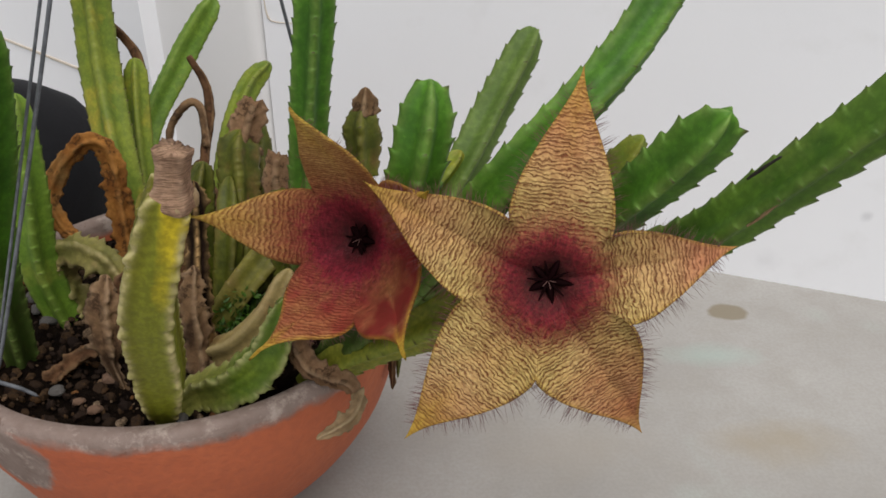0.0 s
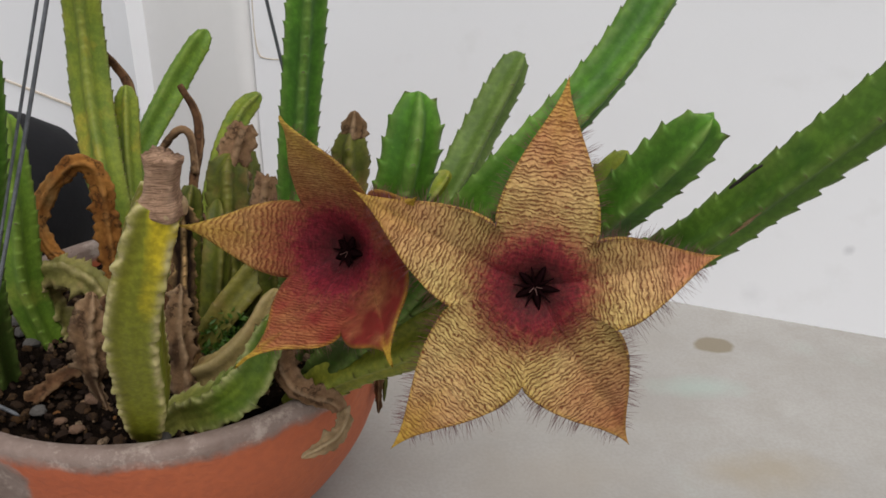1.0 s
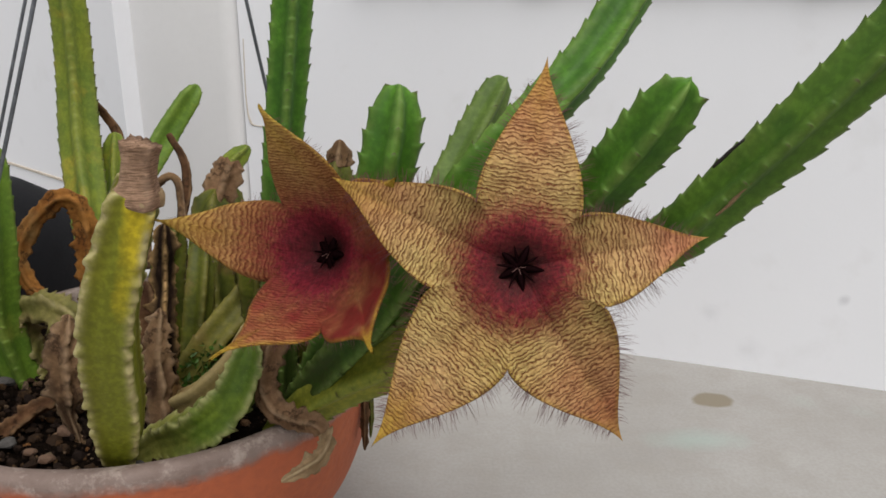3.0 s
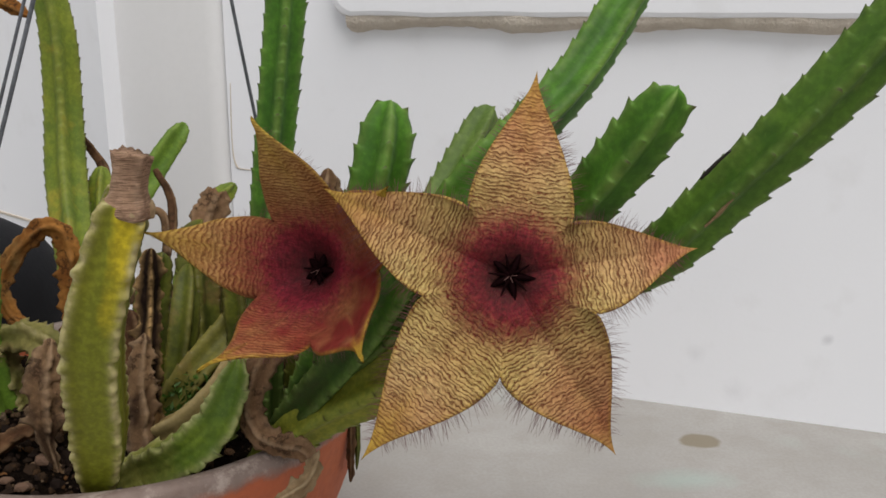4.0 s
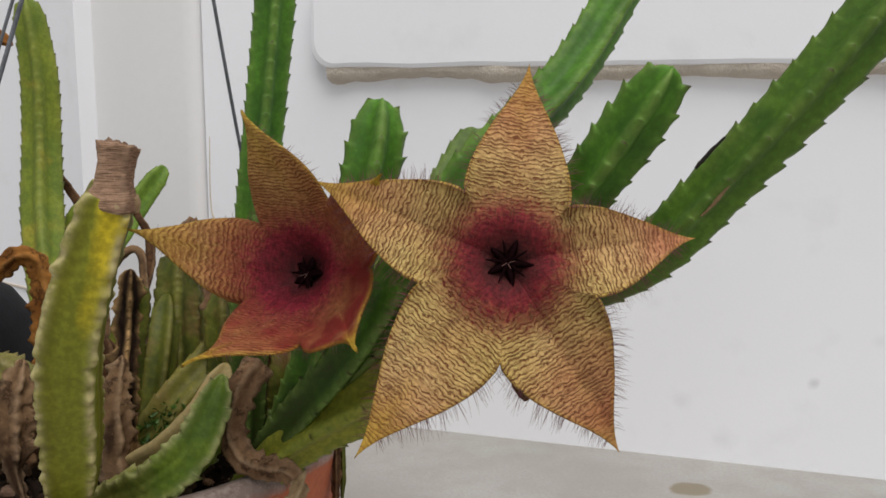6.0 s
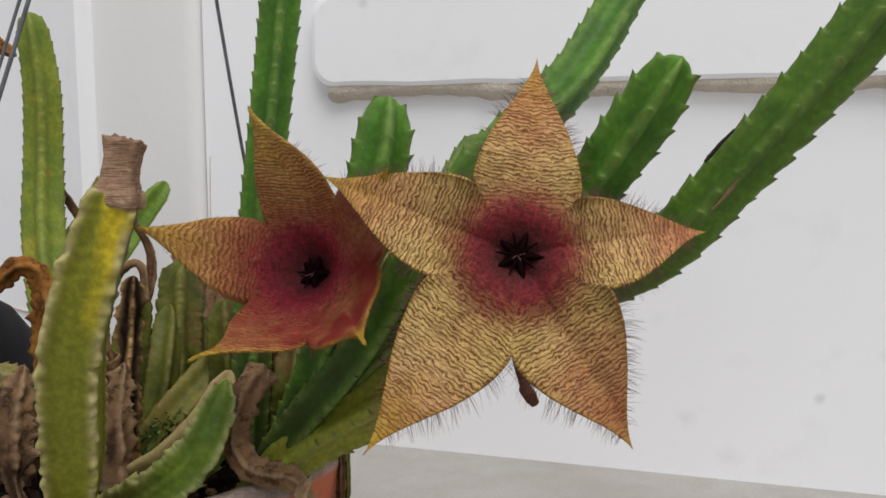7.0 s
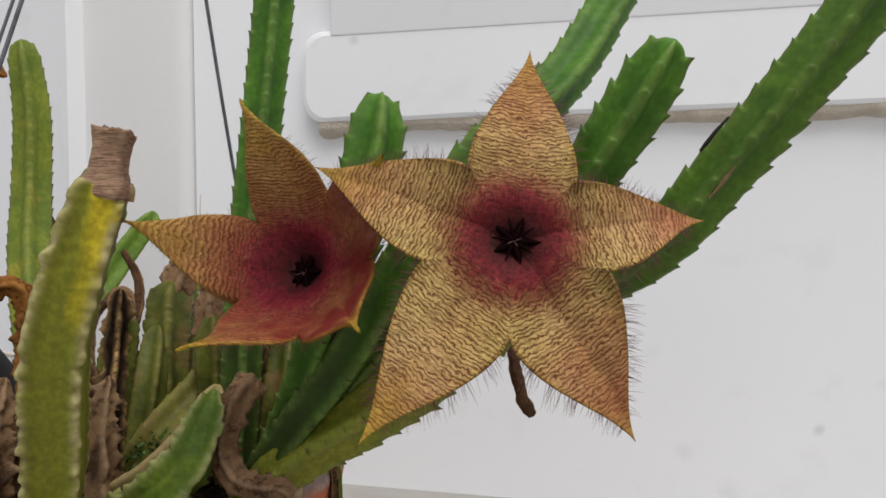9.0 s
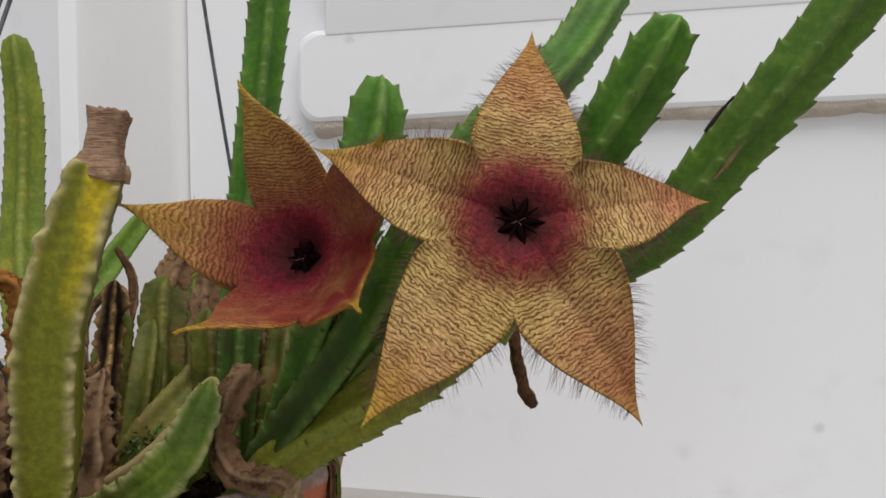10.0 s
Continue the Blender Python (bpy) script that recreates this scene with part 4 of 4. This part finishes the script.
part("dried_top", stem_mesh([(-0.127, 0.611, 0.284, 0.0135), (-0.129, 0.616, 0.302, 0.0115), (-0.127, 0.62, 0.321, 0.0095)], seed=64, rough=0.2, tooth=0, end="cut", flat=0.6, ragged=0.008), CURLED, stub, "dried brown stem top")
part("stem", stem_mesh([(-0.196, 0.585, 0.165, 0.012), (-0.166, 0.595, 0.210, 0.0160), (-0.124, 0.63, 0.254, 0.0170), (-0.094, 0.66, 0.292, 0.012)], turn=30, seed=65), MOSSY, stub, "yellow-olive stem leaning across the bowl")
part("stem", stem_mesh([(-0.185, 0.60, 0.16, 0.011), (-0.176, 0.63, 0.248, 0.0125), (-0.178, 0.66, 0.285, 0.009)], turn=30, seed=66), OLIVE, stub)
part("stem", stem_mesh([(-0.180, 0.540, 0.186, 0.0135), (-0.15, 0.530, 0.203, 0.0165), (-0.127, 0.539, 0.226, 0.0155), (-0.112, 0.552, 0.258, 0.0110)], turn=30, seed=67, rough=0.05, tooth=0.05), TAN, stub, "pale tan stem lying over the soil")


part("stem", stem_mesh([(-0.085, 0.60, 0.165, 0.012), (-0.075, 0.585, 0.231, 0.014), (-0.072, 0.602, 0.272, 0.013), (-0.070, 0.612, 0.296, 0.010)], turn=12, seed=68, rough=0.05), OLIVE, stub)
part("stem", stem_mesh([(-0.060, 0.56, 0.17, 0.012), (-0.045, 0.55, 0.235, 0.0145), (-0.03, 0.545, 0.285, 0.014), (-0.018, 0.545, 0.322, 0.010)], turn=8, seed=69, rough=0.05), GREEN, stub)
part("stem", stem_mesh([(-0.105, 0.64, 0.17, 0.011), (-0.092, 0.645, 0.25, 0.013), (-0.098, 0.66, 0.290, 0.010)], turn=12, seed=70, rough=0.15), DRY, stub, "brown shrivelled stem")

part("stem", stem_mesh([(-0.155, 0.66, 0.165, 0.010), (-0.160, 0.696, 0.232, 0.0125), (-0.165, 0.722, 0.280, 0.0115), (-0.168, 0.735, 0.308, 0.009)], turn=22, seed=75, rough=0.06), OLIVE, stub)
CROWD = [
    ([(-0.205, 0.64, 0.165, 0.012), (-0.212, 0.66, 0.24, 0.015), (-0.205, 0.68, 0.29, 0.011)], OLIVE),
    ([(-0.230, 0.62, 0.165, 0.012), (-0.238, 0.63, 0.23, 0.0145), (-0.250, 0.65, 0.275, 0.010)], MOSSY),
    ([(-0.145, 0.64, 0.165, 0.012), (-0.138, 0.66, 0.23, 0.0140), (-0.130, 0.69, 0.28, 0.010)], MOSSY),
    ([(-0.200, 0.59, 0.165, 0.011), (-0.207, 0.60, 0.22, 0.0130), (-0.213, 0.61, 0.262, 0.009)], DRY),
    ([(-0.255, 0.56, 0.165, 0.011), (-0.262, 0.575, 0.20, 0.0130), (-0.250, 0.59, 0.235, 0.009)], DRY),
]
for i, (rows, mat) in enumerate(CROWD):
    part("stem", stem_mesh(rows, turn=15 + 9 * i, seed=90 + i, rough=0.08 if i < 3 else 0.3), mat, stub)
part("stem", stem_mesh([(-0.222, 0.70, 0.165, 0.010), (-0.225, 0.728, 0.200, 0.0125), (-0.235, 0.765, 0.255, 0.0105)], turn=22, seed=76, rough=0.2), DRY, stub, "brown shrivelled stem")


def withered(rows, mat, seed, label, flat=0.6, tooth=0.1, turn=20, rough=0.42):
    at = rows[0]
    t = thing("withered_stem", at[:3], label, "dead stem", "withered stems")
    part("husk", stem_mesh(rows, turn=turn, seed=seed, rough=rough, tooth=tooth, spacing=0.008, flat=flat, step=0.0016, around=24), mat, t)
    return t


withered([(-0.27, 0.65, 0.16, 0.010), (-0.277, 0.66, 0.248, 0.0115), (-0.277, 0.66, 0.305, 0.010), (-0.292, 0.656, 0.317, 0.009), (-0.314, 0.65, 0.297, 0.008), (-0.324, 0.64, 0.274, 0.008), (-0.315, 0.63, 0.253, 0.007), (-0.299, 0.62, 0.243, 0.006)], RUST, 71, "orange-brown withered stem drooping in an arch", 0.55, 0.0, 20, 0.26)
withered([(-0.30, 0.61, 0.155, 0.012), (-0.318, 0.615, 0.225, 0.015), (-0.300, 0.61, 0.240, 0.015), (-0.268, 0.60, 0.228, 0.013), (-0.25, 0.59, 0.18, 0.010)], PALE, 72, "pale yellow shrunken stem bent over the soil", 0.9)
withered([(-0.178, 0.545, 0.16, 0.008), (-0.183, 0.55, 0.235, 0.0085), (-0.183, 0.565, 0.28, 0.009), (-0.180, 0.57, 0.322, 0.0085)], DEAD, 73, "blackened dead stem with tan scars", 0.8, 0.2)
withered([(-0.182, 0.52, 0.165, 0.008), (-0.183, 0.53, 0.209, 0.011), (-0.185, 0.535, 0.236, 0.010), (-0.180, 0.54, 0.268, 0.007)], ASH, 74, "crinkled pale brown husk beside the pruned stem", 0.35, 0.1, 20, 0.6)
withered([(-0.238, 0.512, 0.172, 0.003), (-0.243, 0.512, 0.198, 0.006), (-0.243, 0.512, 0.215, 0.012), (-0.243, 0.515, 0.243, 0.0125), (-0.236, 0.52, 0.272, 0.008)], ASH, 75, "crinkled pale brown husk on the soil", 0.35, 0.1, 20, 0.6)
withered([(-0.318, 0.535, 0.160, 0.0070), (-0.300, 0.52, 0.174, 0.0082), (-0.279, 0.525, 0.192, 0.0076), (-0.247, 0.53, 0.209, 0.006)], DRY, 76, "brown withered stick leaning across the soil", 0.9, 0.0)
curl = withered([(-0.085, 0.515, 0.268, 0.0110), (-0.096, 0.50, 0.252, 0.0105), (-0.100, 0.497, 0.225, 0.0095), (-0.086, 0.490, 0.209, 0.0092), (-0.062, 0.478, 0.2085, 0.0082), (-0.0555, 0.466, 0.204, 0.0062)], CURLED, 77, "curled grey-brown withered stem hanging over the bowl's rim", 0.85, 0.0, 20, 0.24)
part("pale_tail", stem_mesh([(-0.0570, 0.469, 0.2050, 0.0066), (-0.0555, 0.463, 0.2030, 0.0070), (-0.0600, 0.455, 0.1975, 0.0066), (-0.068, 0.450, 0.194, 0.0066), (-0.083, 0.444, 0.187, 0.0056)], seed=81, rough=0.45, tooth=0, flat=0.8, step=0.0012, around=24), COLLAR, curl, "bleached cream tail of the curled stem")
withered([(-0.052, 0.55, 0.20, 0.003), (-0.039, 0.56, 0.196, 0.0032), (-0.038, 0.56, 0.17, 0.0032), (-0.039, 0.56, 0.137, 0.003)], DRY, 78, "thin brown dead stem hanging outside the bowl", 1.0, 0.0)

withered([(-0.345, 0.66, 0.175, 0.009), (-0.385, 0.68, 0.35, 0.010), (-0.388, 0.69, 0.46, 0.0095), (-0.36, 0.695, 0.497, 0.009), (-0.33, 0.695, 0.500, 0.008), (-0.301, 0.696, 0.484, 0.006)], RUST, 79, "bent orange-brown withered stem beside the wires", 0.8, 0.05, 20, 0.2)
withered([(-0.052, 0.552, 0.204, 0.003), (-0.036, 0.563, 0.199, 0.0024), (-0.0335, 0.565, 0.172, 0.0024), (-0.0345, 0.565, 0.145, 0.0018)], OLIVE, 80, "thin yellow-green stem tip hanging outside the bowl", 1.0, 0.0, 20, 0.1)

# ---- feathery weed ----
weed = thing("feathery_weed", (-0.160, 0.585, 0.18), "small bright green feathery weed on the soil", "weed")
wb = bmesh.new()
rng = random.Random(12)
for i in range(420):
    a, r = rng.random() * 6.283, 0.026 * math.sqrt(rng.random())
    p = Vector((-0.160 + r * math.cos(a) * 1.15, 0.585 + r * math.sin(a), 0.183 + 0.036 * rng.random() * (1 - (r / 0.03) ** 2)))
    d = Vector((rng.uniform(-1, 1), rng.uniform(-1, 1), rng.uniform(0, 1.2))).normalized()
    sd = d.cross(Vector((rng.uniform(-1, 1), rng.uniform(-1, 1), rng.uniform(-1, 1)))).normalized()
    up = d.cross(sd)
    L, w = rng.uniform(0.004, 0.008), rng.uniform(0.0012, 0.0022)
    q = [wb.verts.new(p), wb.verts.new(p + d * L * 0.5 + sd * w), wb.verts.new(p + d * L + up * w), wb.verts.new(p + d * L * 0.5 - sd * w), wb.verts.new(p + d * L * 0.5 + up * w * 0.6)]
    for f in ((0, 1, 4), (1, 2, 4), (2, 3, 4), (3, 0, 4)):
        wb.faces.new([q[k] for k in f])
tagged(part("leaves", wb, LEAF, weed), kind="stuff")
for i in range(7):
    a = i * 0.9
    part("stalk", tube_mesh([(-0.160 + 0.004 * math.cos(a), 0.585 + 0.004 * math.sin(a), 0.174, 0.0008), (-0.160 + 0.016 * math.cos(a), 0.585 + 0.014 * math.sin(a), 0.212, 0.0005)], 0.004, 6), LEAF, weed)

# ---- hanging wires ----
hanger = thing("wire_hanger", (-0.2, 0.6, 0.2), "thin grey galvanised wires tied to the bowl's rim", "wire hanger")
part("wire", tube_mesh([(-0.089, 0.722, 0.195, 0.0014), (-0.122, 0.65, 0.45, 0.0014), (-0.17, 0.54, 0.93, 0.0014)], 0.02, 8), WIRE, hanger)
part("wire", tube_mesh([(-0.316, 0.478, 0.203, 0.0014), (-0.302, 0.486, 0.24, 0.0014), (-0.222, 0.502, 0.475, 0.0014), (-0.12, 0.521, 0.80, 0.0014)], 0.02, 8), WIRE, hanger)
part("wire", tube_mesh([(-0.316, 0.477, 0.203, 0.0011), (-0.306, 0.489, 0.24, 0.0011), (-0.23, 0.508, 0.475, 0.0011), (-0.12, 0.521, 0.80, 0.0011)], 0.02, 8), WIRE, hanger)
part("wire_loop", tube_mesh([(-0.316, 0.478, 0.206, 0.0013), (-0.322, 0.466, 0.196, 0.0013), (-0.318, 0.462, 0.17, 0.0013), (-0.312, 0.463, 0.145, 0.0014), (-0.306, 0.465, 0.136, 0.0014), (-0.307, 0.464, 0.148, 0.0012)], 0.003, 8), WIRE, hanger, "wire end twisted into a hook on the bowl's side")
part("wire_tail", tube_mesh([(-0.314, 0.482, 0.206, 0.0016), (-0.300, 0.486, 0.196, 0.0016), (-0.290, 0.488, 0.187, 0.0013)], 0.003, 8), WIRE, hanger)

# ---- black pot behind ----
dark = thing("black_pot", (-0.575, 0.95, 0), "round-shouldered black plastic pot standing by the wall", "flower pot")
bp = [(0.11, 0.0), (0.14, 0.035), (0.16, 0.09), (0.167, 0.15), (0.16, 0.19), (0.14, 0.22), (0.105, 0.243), (0.06, 0.258), (0.05, 0.262), (0.045, 0.258)]
part("body", (lambda b: (bmesh.ops.translate(b, verts=b.verts, vec=(-0.575, 0.95, 0)), b)[1])(revolve(bp, 72)), BLACK, dark)
